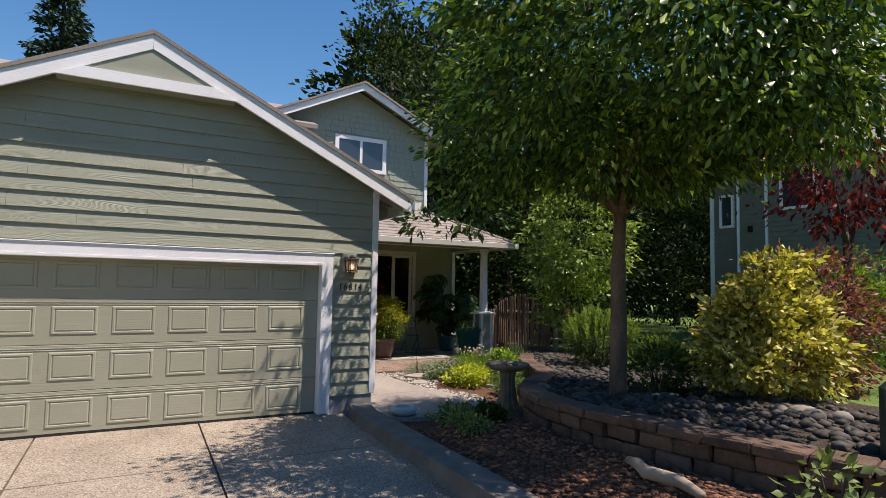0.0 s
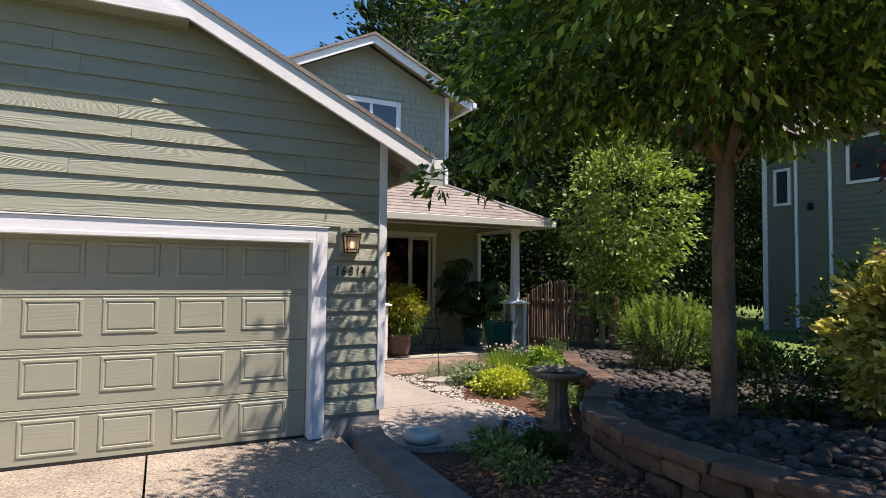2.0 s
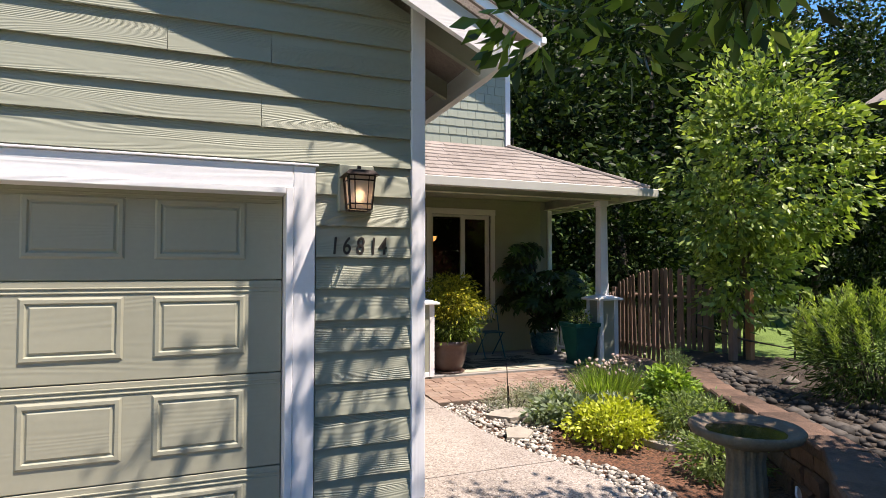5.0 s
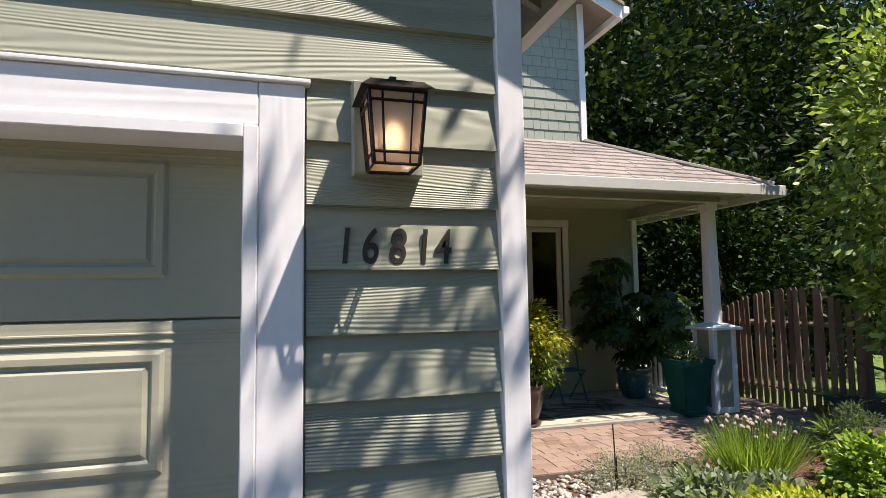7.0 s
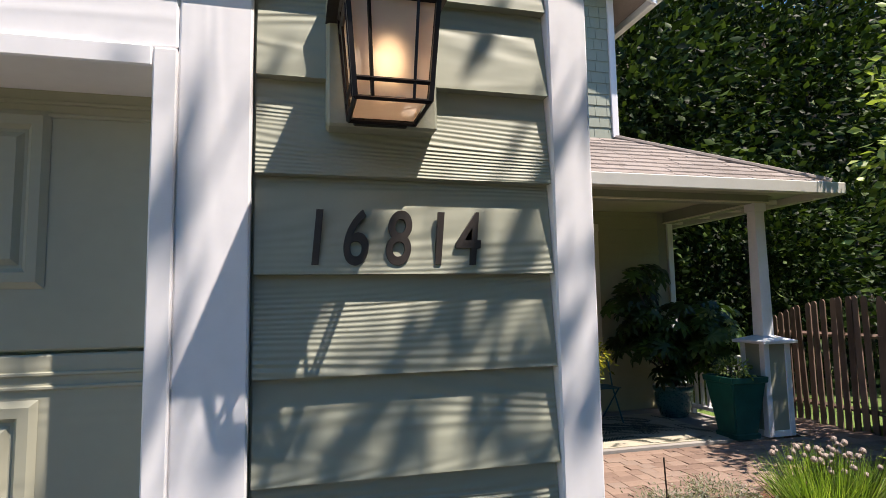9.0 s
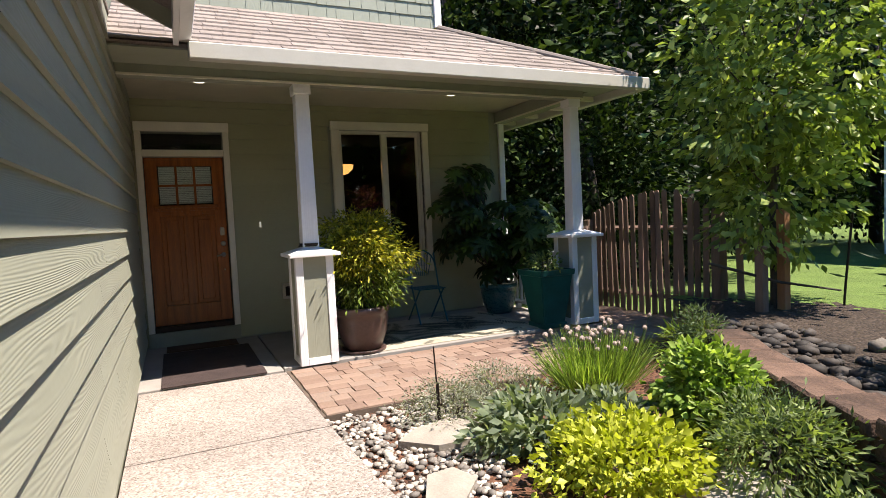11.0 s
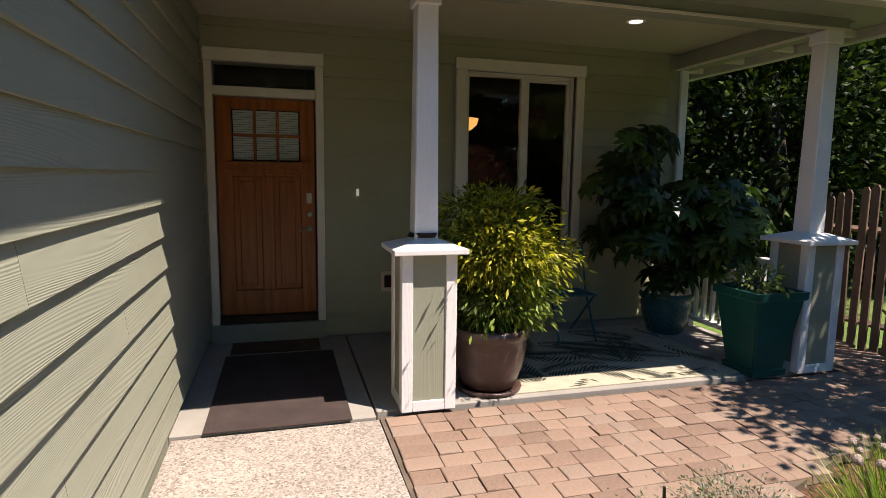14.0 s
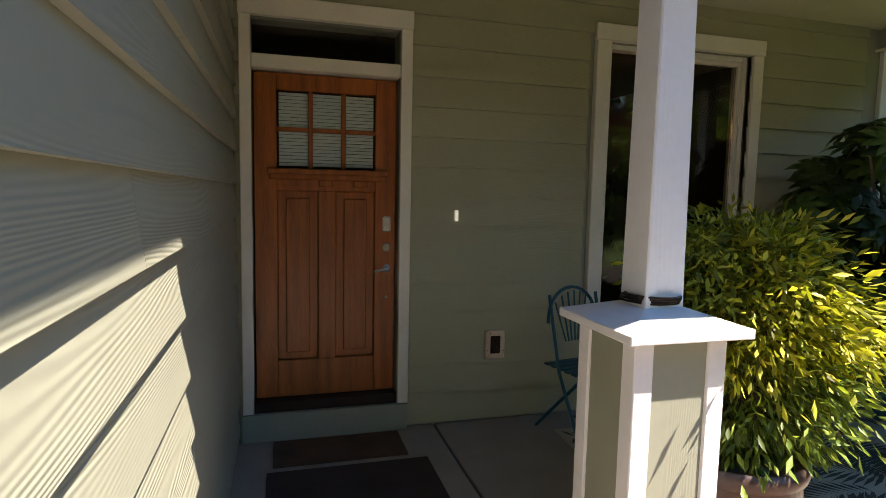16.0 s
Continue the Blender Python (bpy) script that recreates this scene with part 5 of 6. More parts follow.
def mugo(x, y, r_, h, seed, label):
    """A mound of upright candles, each bristling with needles."""
    z = high_bed(x, y)
    ob = empty("mugo_pine", label, "shrub", "mugo pines", at=(x, y, z))
    rg = np.random.default_rng(seed)
    bm = bmesh.new()
    ps, ws = [], []
    for i in range(int(280 * r_ ** 1.3)):
        a, q = rg.uniform(0, 6.28), math.sqrt(rg.uniform(0, 1))
        bx, by = r_ * q * math.cos(a), r_ * q * math.sin(a)
        bz = h * (0.35 + 0.45 * math.sqrt(max(1 - q * q, 0))) * rg.uniform(0.75, 1.05)
        lean = np.array([bx * 0.35 / r_, by * 0.35 / r_, 1.0])
        L = rg.uniform(0.12, 0.26)
        t = np.linspace(0, 1, 70)[:, None]
        ps.append(np.array([bx, by, bz]) + t * L * lean + rg.normal(0, 0.008, (70, 3)))
        ang = rg.uniform(0, 6.28, 70)
        ws.append(np.stack([np.cos(ang), np.sin(ang), np.full(70, 0.7)], 1) + lean * 0.4)
        if i % 5 == 0:
            tube(bm, [(bx * 0.1, by * 0.1, -0.03), (bx * 0.6, by * 0.6, bz * 0.5), (bx, by, bz + L * 0.9)], [0.02, 0.014, 0.006], 5)
    part("branch", bm, M_bark_dark, ob)
    p, w = clumps(rg, (0, 0, h * 0.4), (r_ * 0.95, r_ * 0.95, h * 0.4), 190, 46, 0.1)
    p[:, 2] = np.maximum(p[:, 2], 0.02)
    leaf_mesh("inner_needles", p, w, 0.09, M_dkshrub, ob, seed, 0.14)
    leaf_mesh("candle_foliage", np.concatenate(ps), np.concatenate(ws), 0.045, M_candle, ob, seed, 0.2, 0.2)


mugo(7.08, 6.3, 0.66, 1.2, 91, "spreading mugo pine with upright bright green candles")
mugo(8.05, 5.8, 0.4, 0.55, 92, "small mugo pine beside the larger one")

for x, y, r_, h, leaf, size, slim, n, seed, nm, lab in (
        (4.78, 7.25, 0.4, 0.32, M_lime, 0.05, 0.65, 130, 101, "oregano", "mound of lime-yellow oregano in the herb bed"),
        (4.72, 7.95, 0.34, 0.26, M_sagegrey, 0.085, 0.5, 70, 102, "sage_plant", "broad-leaved grey-green sage beside the pebbles"),
        (5.15, 7.85, 0.28, 0.24, M_sagegrey, 0.075, 0.5, 50, 103, "sage_plant", "grey-green sage near the flagstone"),
        (4.5, 8.72, 0.36, 0.2, M_thyme, 0.022, 0.4, 190, 104, "thyme", "silvery flowering thyme spilling over pebbles"),
        (5.0, 8.92, 0.36, 0.2, M_thyme, 0.022, 0.4, 150, 105, "thyme", "silvery thyme mound at the patio edge"),
        (5.65, 7.5, 0.24, 0.58, M_mint, 0.06, 0.62, 130, 106, "basil_plant", "tall bright green leafy herb by the garden wall"),
        (5.4, 6.85, 0.34, 0.42, M_green, 0.05, 0.3, 130, 107, "dill", "feathery green herb behind the birdbath"),
        (4.95, 6.2, 0.28, 0.3, M_green, 0.05, 0.4, 80, 108, "herb", "leafy green herb near the birdbath"),
        (5.65, 7.05, 0.22, 0.42, M_rosemary, 0.045, 0.14, 120, 109, "rosemary", "upright rosemary against the garden wall"),
        (6.45, 8.25, 0.17, 0.62, M_rosemary, 0.045, 0.16, 120, 110, "rosemary", "upright rosemary at the wall's end"),
        (2.95, 4.55, 0.26, 0.2, M_green, 0.07, 0.4, 46, 111, "border_plant", "leafy green plant behind the concrete curb"),
        (3.15, 4.1, 0.2, 0.2, M_dkshrub, 0.075, 0.4, 34, 112, "border_plant", "dark green leafy plant below the garden wall"),
        (2.75, 3.8, 0.24, 0.18, M_green, 0.06, 0.4, 30, 113, "border_plant", "low green plant in the bark mulch"),
        (7.0, 8.75, 0.3, 0.3, M_cyp, 0.12, 0.12, 40, 114, "grass_tuft", "bright grassy tuft beside the trellis")):
    shrub(nm, lab, x, y, ground_z(x, y), h * 0.55, (r_, r_, h * 0.5), n, 24, r_ * 0.17, size, leaf, seed, slim, 0.1, 5, category="herb", group="herb bed")

chive = empty("chives", "clump of chives with round pale seed heads", "herb", at=(5.75, 8.62, ground_z(5.75, 8.62)))
rg = np.random.default_rng(120)
p = np.zeros((1300, 3))
ang, rad = rg.uniform(0, 6.28, 1300), 0.2 * np.sqrt(rg.uniform(0, 1, 1300))
p[:, 0], p[:, 1] = rad * np.cos(ang) * 1.6, rad * np.sin(ang)
w = np.stack([p[:, 0] * 1.8, p[:, 1] * 1.8, np.full(1300, 1.0)], 1)
leaf_mesh("foliage", p, w, 0.42, M_mint, chive, 120, 0.015, 0.26)
M_head = material("dry flower head", (0.4, 0.31, 0.27), 0.9, spread=0.3, grain=200, bump=0.8)
bh = bmesh.new()
bmesh.ops.create_icosphere(bh, subdivisions=2, radius=1)
for v in bh.verts:
    v.co *= 1 + rng.uniform(-0.12, 0.12)
head_mesh = bpy.data.meshes.new("seed_head")
bh.to_mesh(head_mesh)
bh.free()
head_mesh.materials.append(M_head)
for i in range(46):
    a, q = rg.uniform(0, 6.28), rg.uniform(0, 1)
    x, y = 0.5 * q * math.cos(a), 0.36 * q * math.sin(a)
    h = rg.uniform(0.34, 0.58)
    bm = bmesh.new()
    tube(bm, [(x * 0.4, y * 0.4, 0), (x * 0.8, y * 0.8, h * 0.6), (x, y, h)], 0.0025, 4)
    part("stalk", bm, M_green, chive)
    o = new("seed_head", head_mesh)
    o.parent = chive
    o.matrix_basis = Matrix.Translation((x, y, h)) @ Matrix.Scale(rg.uniform(0.014, 0.023), 4)

# ---- fence, railing, trellis ----
fence = empty("fence", "weathered cedar picket fence with an arched top", "fence")


def picket(x, y, z0, z1, turn, parent):
    v, w, t = [], 0.037, 0.009
    for dy in (-t, t):
        v += [(-w, dy, 0), (w, dy, 0), (w, dy, z1 - z0 - 0.035), (w * 0.45, dy, z1 - z0), (-w * 0.45, dy, z1 - z0), (-w, dy, z1 - z0 - 0.035)]
    f = [(0, 1, 2, 3, 4, 5), (11, 10, 9, 8, 7, 6)] + [(i, i + 6, (i + 1) % 6 + 6, (i + 1) % 6) for i in range(6)]
    o = raw("picket", v, f, M_fence, parent)
    o.matrix_basis = pose(x, y, z0, rng.uniform(-1, 1), rng.uniform(-1.2, 1.2), turn + rng.uniform(-2, 2))
    return o


def fence_run(a, b, tops, n):
    turn = math.degrees(math.atan2(b[1] - a[1], b[0] - a[0]))
    for i in range(n):
        k = i / (n - 1)
        picket(a[0] + (b[0] - a[0]) * k, a[1] + (b[1] - a[1]) * k, 0.12, tops(k), turn, fence)
    nx, ny = -(b[1] - a[1]), b[0] - a[0]
    ln = math.hypot(nx, ny)
    nx, ny = nx / ln * 0.035, ny / ln * 0.035
    for z in (0.38, min(tops(0), tops(1)) - 0.22):
        bm = bmesh.new()
        tube(bm, [(a[0] + nx, a[1] + ny, z), (b[0] + nx, b[1] + ny, z)], 0.03, 4)
        part("rail", bm, M_fence, fence)


fence_run((7.62, 11.15), (8.28, 11.75), lambda k: 1.32, 7)
fence_run((8.36, 11.75), (8.45, 9.75), lambda k: 1.36 + 0.4 * math.sin(math.pi * (0.12 + 0.62 * k)) if k < 0.75 else 1.72 - 0.9 * (k - 0.75), 19)
fence_run((8.52, 9.66), (8.8, 9.44), lambda k: 1.3, 3)
for x, y, h in ((8.32, 11.8, 1.4), (8.48, 9.7, 1.45)):
    part("post", boxes((x - 0.05, x + 0.05, y - 0.05, y + 0.05, -0.1, h), bevel=0.006), M_fence, fence)
trel = empty("trellis", "cedar posts and crooked sticks of a rustic trellis", "trellis", at=(8.1, 8.9, 0.1))
for x, y, h, m in ((0.0, 0.0, 1.0, M_fence), (0.3, -0.03, 1.36, M_cedar)):
    part("post", boxes((x - 0.045, x + 0.045, y - 0.045, y + 0.045, -0.15, h), bevel=0.006), m, trel)
for pts in ([(-0.5, 0.2, 0.85), (0.2, -0.05, 0.62), (0.8, -0.3, 0.5)], [(-0.1, 0.1, 0.3), (0.5, -0.15, 0.1), (0.95, -0.4, -0.05)], [(0.3, 0.1, 0.2), (0.35, 0.0, 0.9), (0.2, 0.1, 1.5)]):
    bm = bmesh.new()
    tube(bm, pts, [0.018, 0.016, 0.01], 6)
    part("stick", bm, M_bark_dark, trel)
bm = bmesh.new()
tube(bm, [(8.9, 8.6, 0.05), (8.95, 8.58, 0.7), (9.02, 8.55, 1.4)], 0.012, 6)
tagged(part("garden_stake", bm, M_black), "thin dark plant stake on the lawn edge", "stake")
rail = empty("porch_railing", "low white porch railing with square balusters", "railing", at=(7.22, 10.94, PORCH_Z))
for z0, z1 in ((0.08, 0.13), (0.8, 0.86)):
    part("rail", boxes((-0.035, 0.035, 0, 1.47, z0, z1), bevel=0.005), M_white, rail)
for i in range(12):
    part("baluster", boxes((-0.018, 0.018, 0.07 + i * 0.12, 0.106 + i * 0.12, 0.13, 0.8)), M_white_v, rail)
for y in (0.5, 1.1):
    part("foot", boxes((-0.03, 0.03, y, y + 0.06, 0, 0.08)), M_white_v, rail)

# ---- porch things ----
def pot_profile(bm, scale_r, h, prof):
    return lathe(bm, [(r * scale_r, z * h) for r, z in prof], n=40)


ROUND = [(0.62, 0), (0.68, 0.03), (0.86, 0.35), (0.95, 0.68), (0.93, 0.82), (1.0, 0.84), (1.03, 0.92), (1.0, 1.0), (0.92, 1.0), (0.88, 0.93), (0.0, 0.92)]
M_pot = material("brown glazed pot", (0.085, 0.05, 0.042), 0.32, spread=0.2, scale=5, grain=40, bump=0.08, spec=0.5)
M_pot_blue = material("teal glazed pot", (0.02, 0.1, 0.12), 0.28, spread=0.25, scale=5, grain=40, bump=0.08, spec=0.5)
M_teal = material("teal square pot", (0.006, 0.075, 0.065), 0.4, spread=0.2, scale=6, grain=40, bump=0.08)
pot = empty("flower_pot", "brown glazed pot holding a golden nandina on the porch", "pot", at=(4.5, 10.87, PORCH_Z))
bm = bmesh.new()
pot_profile(bm, 0.29, 0.45, ROUND)
bmesh.ops.translate(bm, verts=bm.verts, vec=(0, 0, 0.03))
part("body", bm, M_pot, pot, smooth=True)
bm = bmesh.new()
lathe(bm, [(0.19, 0), (0.24, 0.01), (0.245, 0.035), (0.22, 0.035), (0.21, 0.02)], n=36)
part("saucer", bm, M_pot, pot, smooth=True)
nan = shrub("nandina", "nandina bush in the brown pot, golden above and green below", 4.56, 10.88, PORCH_Z + 0.44, 0.6, (0.37, 0.34, 0.36), 260, 34, 0.07, 0.06, M_nandina, 131, 0.3, 0.45, 14, -0.45,
            category="potted plant", lobes=(((0.34, -0.1, 0.55), (0.2, 0.2, 0.14), 22), ((-0.25, 0.0, 0.86), (0.16, 0.16, 0.12), 16), ((0.12, 0.05, 0.9), (0.2, 0.18, 0.1), 14)))
M_nandina_low = foliage("green nandina leaves", (0.13, 0.2, 0.035), (0.34, 0.42, 0.08), 0.7, 0.42, 0.35)
rn = np.random.default_rng(132)
lp, lw = clumps(rn, (0, 0, 0.3), (0.34, 0.33, 0.28), 190, 30, 0.065)
lp[:, 2] = np.maximum(lp[:, 2], 0.03)
leaf_mesh("lower_foliage", lp, lw, 0.062, M_nandina_low, nan, 133, 0.3, 0.45, 0.6)
pot2 = empty("flower_pot", "teal glazed round pot holding a large dark-leaved plant", "pot", at=(6.82, 11.95, PORCH_Z))
bm = bmesh.new()
pot_profile(bm, 0.26, 0.42, ROUND)
part("body", bm, M_pot_blue, pot2, smooth=True)


def palmate(bm, at, way, size, rg):
    """One hand-shaped leaf of eight pointed lobes, each folded along its middle and drooping at the tip."""
    q = way.to_track_quat("Z", "Y") @ Matrix.Rotation(rg.uniform(0, 6.28), 3, "Z").to_quaternion()
    c = bm.verts.new(at)
    for k in range(8):
        a = radians(-140 + 40 * k)
        r = size * (1.0 - 0.35 * abs(k - 3.5) / 3.5) * rg.uniform(0.9, 1.1)
        u, n = Vector((math.sin(a), math.cos(a), 0)), Vector((math.cos(a), -math.sin(a), 0))
        spots = [u * r * 0.42 + n * r * 0.16 - Vector((0, 0, 0.02 * r)), u * r * 0.72 + n * r * 0.15 - Vector((0, 0, 0.1 * r)), u * r - Vector((0, 0, 0.28 * r)),
                 u * r * 0.72 - n * r * 0.15 - Vector((0, 0, 0.1 * r)), u * r * 0.42 - n * r * 0.16 - Vector((0, 0, 0.02 * r))]
        vs = [bm.verts.new(at + q @ p) for p in spots]
        mid = bm.verts.new(at + q @ (u * r * 0.6 - Vector((0, 0, 0.0 * r))))
        bm.faces.new((c, vs[0], mid))
        bm.faces.new((mid, vs[0], vs[1]))
        bm.faces.new((mid, vs[1], vs[2]))
        bm.faces.new((mid, vs[2], vs[3]))
        bm.faces.new((mid, vs[3], vs[4]))
        bm.faces.new((c, mid, vs[4]))


fats = empty("fatsia", "tall fatsia with glossy hand-shaped dark leaves", "potted plant", at=(6.82, 11.95, PORCH_Z + 0.39))
rg = random.Random(140)
bl = bmesh.new()
for i in range(42):
    # each stem ends in a whorl of leaves on long stalks
    if i < 16:
        tip = Vector((rg.uniform(-0.85, -0.15), rg.uniform(-0.4, 0.25), rg.uniform(0.45, 1.6)))
    elif i < 32:
        tip = Vector((rg.uniform(-0.5, 0.4), rg.uniform(-0.5, 0.2), rg.uniform(0.2, 1.35)))
    else:
        tip = Vector((rg.uniform(0.1, 0.55), rg.uniform(-0.7, -0.2), rg.uniform(0.3, 1.0)))
    bs = bmesh.new()
    tube(bs, [(0, 0, -0.02), (tip.x * 0.35, tip.y * 0.35, tip.z * 0.5), tuple(tip)], [0.018, 0.013, 0.007], 5)
    part("stem", bs, M_bark_dark, fats)
    for j in range(9):
        a, up = rg.uniform(0, 6.28), rg.uniform(-0.35, 0.75)
        out = Vector((math.cos(a), math.sin(a), up)).normalized()
        p = tip + out * rg.uniform(0.08, 0.26)
        p.y = min(p.y, 0.42)
        palmate(bl, p, (out * 0.8 + Vector((0, -0.25, 0.75))).normalized(), rg.uniform(0.16, 0.25), rg)
part("foliage", bl, M_fatsia, fats)
light_leaf = bmesh.new()
for i in range(16):
    p = Vector((rg.uniform(0.0, 0.4), rg.uniform(-1.0, -0.6), rg.uniform(0.62, 1.05)))
    palmate(light_leaf, p, Vector((rg.uniform(-0.3, 0.6), rg.uniform(-0.8, -0.2), 0.8)).normalized(), rg.uniform(0.08, 0.14), rg)
part("young_foliage", light_leaf, M_green, fats, "brighter green leaves at the front right")

pot3 = empty("planter", "tall square tapered teal planter beside the pedestal", "planter", at=(6.76, 10.72, PORCH_Z))
bm = bmesh.new()
rings = []
for hw_, z in ((0.165, 0), (0.17, 0.05), (0.15, 0.06), (0.225, 0.62), (0.245, 0.63), (0.25, 0.69), (0.22, 0.69), (0.215, 0.63)):
    rings.append([bm.verts.new((sx * hw_, sy * hw_, z)) for sx, sy in ((-1, -1), (1, -1), (1, 1), (-1, 1))])
for a, b in zip(rings, rings[1:]):
    for i in range(4):
        bm.faces.new((a[i], a[(i + 1) % 4], b[(i + 1) % 4], b[i]))
bm.faces.new(rings[0][::-1])
bm.faces.new(rings[-1])
bmesh.ops.bevel(bm, geom=[e for e in bm.edges if abs(e.verts[0].co.z - e.verts[1].co.z) > 0.02], offset=0.012, segments=2, affect="EDGES")
part("body", bm, M_teal, pot3)
shrub("seedling", "small green seedlings growing in the teal planter", 6.76, 10.72, PORCH_Z + 0.63, 0.12, (0.16, 0.16, 0.12), 30, 12, 0.04, 0.05, M_green, 141, 0.5, 0, 5, category="potted plant")

M_chair = material("teal painted metal", (0.015, 0.09, 0.12), 0.45, 0.2, spread=0.15, bump=0.05)
chair = empty("folding_chair", "teal folding metal bistro chair against the porch wall", "chair", "porch chairs", at=(5.72, 11.95, PORCH_Z))
for sx in (-0.19, 0.19):
    bm = bmesh.new()
    tube(bm, [(sx, -0.22, 0.0), (sx, 0.02, 0.44), (sx, 0.14, 0.9)], 0.011, 6)
    part("leg", bm, M_chair, chair)
    bm = bmesh.new()
    tube(bm, [(sx * 0.88, 0.26, 0.0), (sx * 0.88, -0.18, 0.45)], 0.011, 6)
    part("leg", bm, M_chair, chair)
for i in range(6):
    part("seat_slat", boxes((-0.19, 0.19, -0.2 + i * 0.065, -0.155 + i * 0.065, 0.445, 0.457), bevel=0.003), M_chair, chair)
bm = bmesh.new()
tube(bm, [(0.19 * math.cos(a) * 1.05, 0.13 + 0.03 * math.sin(a), 0.72 + 0.22 * math.sin(a)) for a in [math.pi * k / 14 for k in range(15)]], 0.011, 6)
for k in range(7):
    x = -0.15 + k * 0.05
    tube(bm, [(x * 0.5, 0.1, 0.6), (x, 0.13, 0.72 + 0.2 * math.sqrt(max(1 - (x / 0.2) ** 2, 0)))], 0.006, 5)
part("backrest", bm, M_chair, chair)
copy_thing(chair, pose(4.5, 12.1, PORCH_Z, 0, 0, 12))

# outdoor rug woven with palm fronds
M_rug = material("cream woven rug", (0.4, 0.36, 0.28), 0.95, spread=0.12, scale=8, grain=220, bump=0.5, depth=0.003)
M_frond = material("dark green rug yarn", (0.055, 0.06, 0.045), 0.95, spread=0.2, grain=220, bump=0.4, depth=0.002)
rug = empty("rug", "flat cream outdoor rug with dark palm fronds on the porch", "rug", at=(5.5, 11.42, PORCH_Z + 0.001))
part("weave", boxes((-1.15, 1.15, -0.74, 0.78, 0, 0.008)), M_rug, rug)
rr2 = random.Random(55)
for i in range(30):
    bm = bmesh.new()
    ox, oy, turn0 = -1.0 + 0.4 * (i % 6) + rr2.uniform(-0.08, 0.08), -0.62 + 0.32 * (i // 6) + rr2.uniform(-0.06, 0.06), rr2.uniform(0, 6.28)
    bend, length = rr2.uniform(-0.9, 0.9), 0.6
    x, y, a = ox, oy, turn0
    for k in range(16):
        x, y, a = x + math.cos(a) * length / 16, y + math.sin(a) * length / 16, a + bend / 16
        for side in (-1, 1):
            b = a + side * (1.0 - 0.025 * k)
            L = 0.24 * math.sin(math.pi * (0.12 + 0.8 * k / 16))
            cx, cy = math.cos(b), math.sin(b)
            quad = [(x, y), (x + cx * L * 0.5 - cy * 0.013, y + cy * L * 0.5 + cx * 0.013), (x + cx * L, y + cy * L), (x + cx * L * 0.5 + cy * 0.013, y + cy * L * 0.5 - cx * 0.013)]
            if all(abs(u) < 1.14 and -0.73 < v < 0.77 for u, v in quad):
                f = bm.faces.new([bm.verts.new((u, v, 0.0095 + 0.00015 * i)) for u, v in quad])
                f.normal_update()
                if f.normal.z < 0:
                    f.normal_flip()
    part("frond", bm, M_frond, rug)
tagged(part("doormat", boxes((2.57, 3.46, 10.52, 12.02, PORCH_Z + 0.001, PORCH_Z + 0.012), bevel=0.003), M_mat), "large dark brown ribbed doormat before the door", "doormat")
tagged(part("doormat", boxes((2.6, 3.36, 12.08, 12.41, PORCH_Z + 0.001, PORCH_Z + 0.014), bevel=0.003), M_mat_b), "small brown coir mat at the threshold", "doormat")

outlet = empty("outlet", "grey weatherproof outlet box on the porch wall", "outlet", at=(4.03, BACK - 0.02, 0.7))
part("cover", boxes((-0.07, 0.07, -0.02, 0.0, -0.1, 0.1), bevel=0.006), M_steel, outlet)
part("socket_plate", boxes((-0.035, 0.035, -0.03, -0.021, -0.06, 0.06), bevel=0.004), M_black, outlet)
for z in (-0.03, 0.03):
    part("socket", boxes((-0.016, 0.016, -0.036, -0.031, z - 0.018, z + 0.018), bevel=0.003), M_black, outlet)
# Weak emission is added to brighten the pale button.
tagged(part("doorbell", boxes((3.731, 3.753, BACK - 0.035, BACK - 0.018, 1.525, 1.595), bevel=0.003), glow("pale bell button with added glow", (0.9, 0.88, 0.8), 0.15)), "small pale doorbell button beside the door", "doorbell")
for i, (x, y) in enumerate(((6.0, 11.5), (3.1, 11.5))):
    ob = empty("recessed_light", "round white recessed light in the porch ceiling", "ceiling light", "porch lights", at=(x, y, 3.06))
    bm = bmesh.new()
    lathe(bm, [(0.085, -0.004), (0.085, 0.0), (0.06, 0.0), (0.06, -0.004)], n=28)
    part("ring", bm, M_white, ob)
    bm = bmesh.new()
    lathe(bm, [(0.058, -0.006), (0.058, -0.002), (0.0, -0.002)], n=28)
    part("lens", bm, glow("warm lens", (1.0, 0.93, 0.8), 1.2), ob)

pend = empty("pendant_lamp", "amber glass bowl pendant lit inside the room", "lamp", at=(5.12, 13.6, 2.35))
bm = bmesh.new()
lathe(bm, [(0.02, -0.1), (0.1, -0.08), (0.17, -0.02), (0.19, 0.05), (0.18, 0.05), (0.15, -0.01), (0.0, -0.06)], n=24)
part("bowl", bm, glow("amber glass", (1.0, 0.48, 0.14), 0.6), pend, smooth=True)
bm = bmesh.new()
tube(bm, [(0, 0, -0.06), (0, 0, 0.65)], 0.012, 8)
part("stem", bm, M_black, pend)

# ---- wall lantern, house number ----
M_frost = glow("lit frosted glass", (1.0, 0.78, 0.52), 0.55)
LY, LX = 5.96, 1.985
lamp = empty("wall_lantern", "dark bronze craftsman wall lantern, lit, on a sage block", "wall lamp", at=(LX, LY + 0.012, 2.065))
lamp.scale = (0.85, 0.85, 0.84)
part("mount_block", boxes((-0.115, 0.13, 0.1, 0.172, 0.02, 0.35), bevel=0.006), M_sage, lamp, "sage green mounting block")
part("back_plate", boxes((-0.06, 0.06, 0.075, 0.1, 0.02, 0.28), bevel=0.004), M_black, lamp)
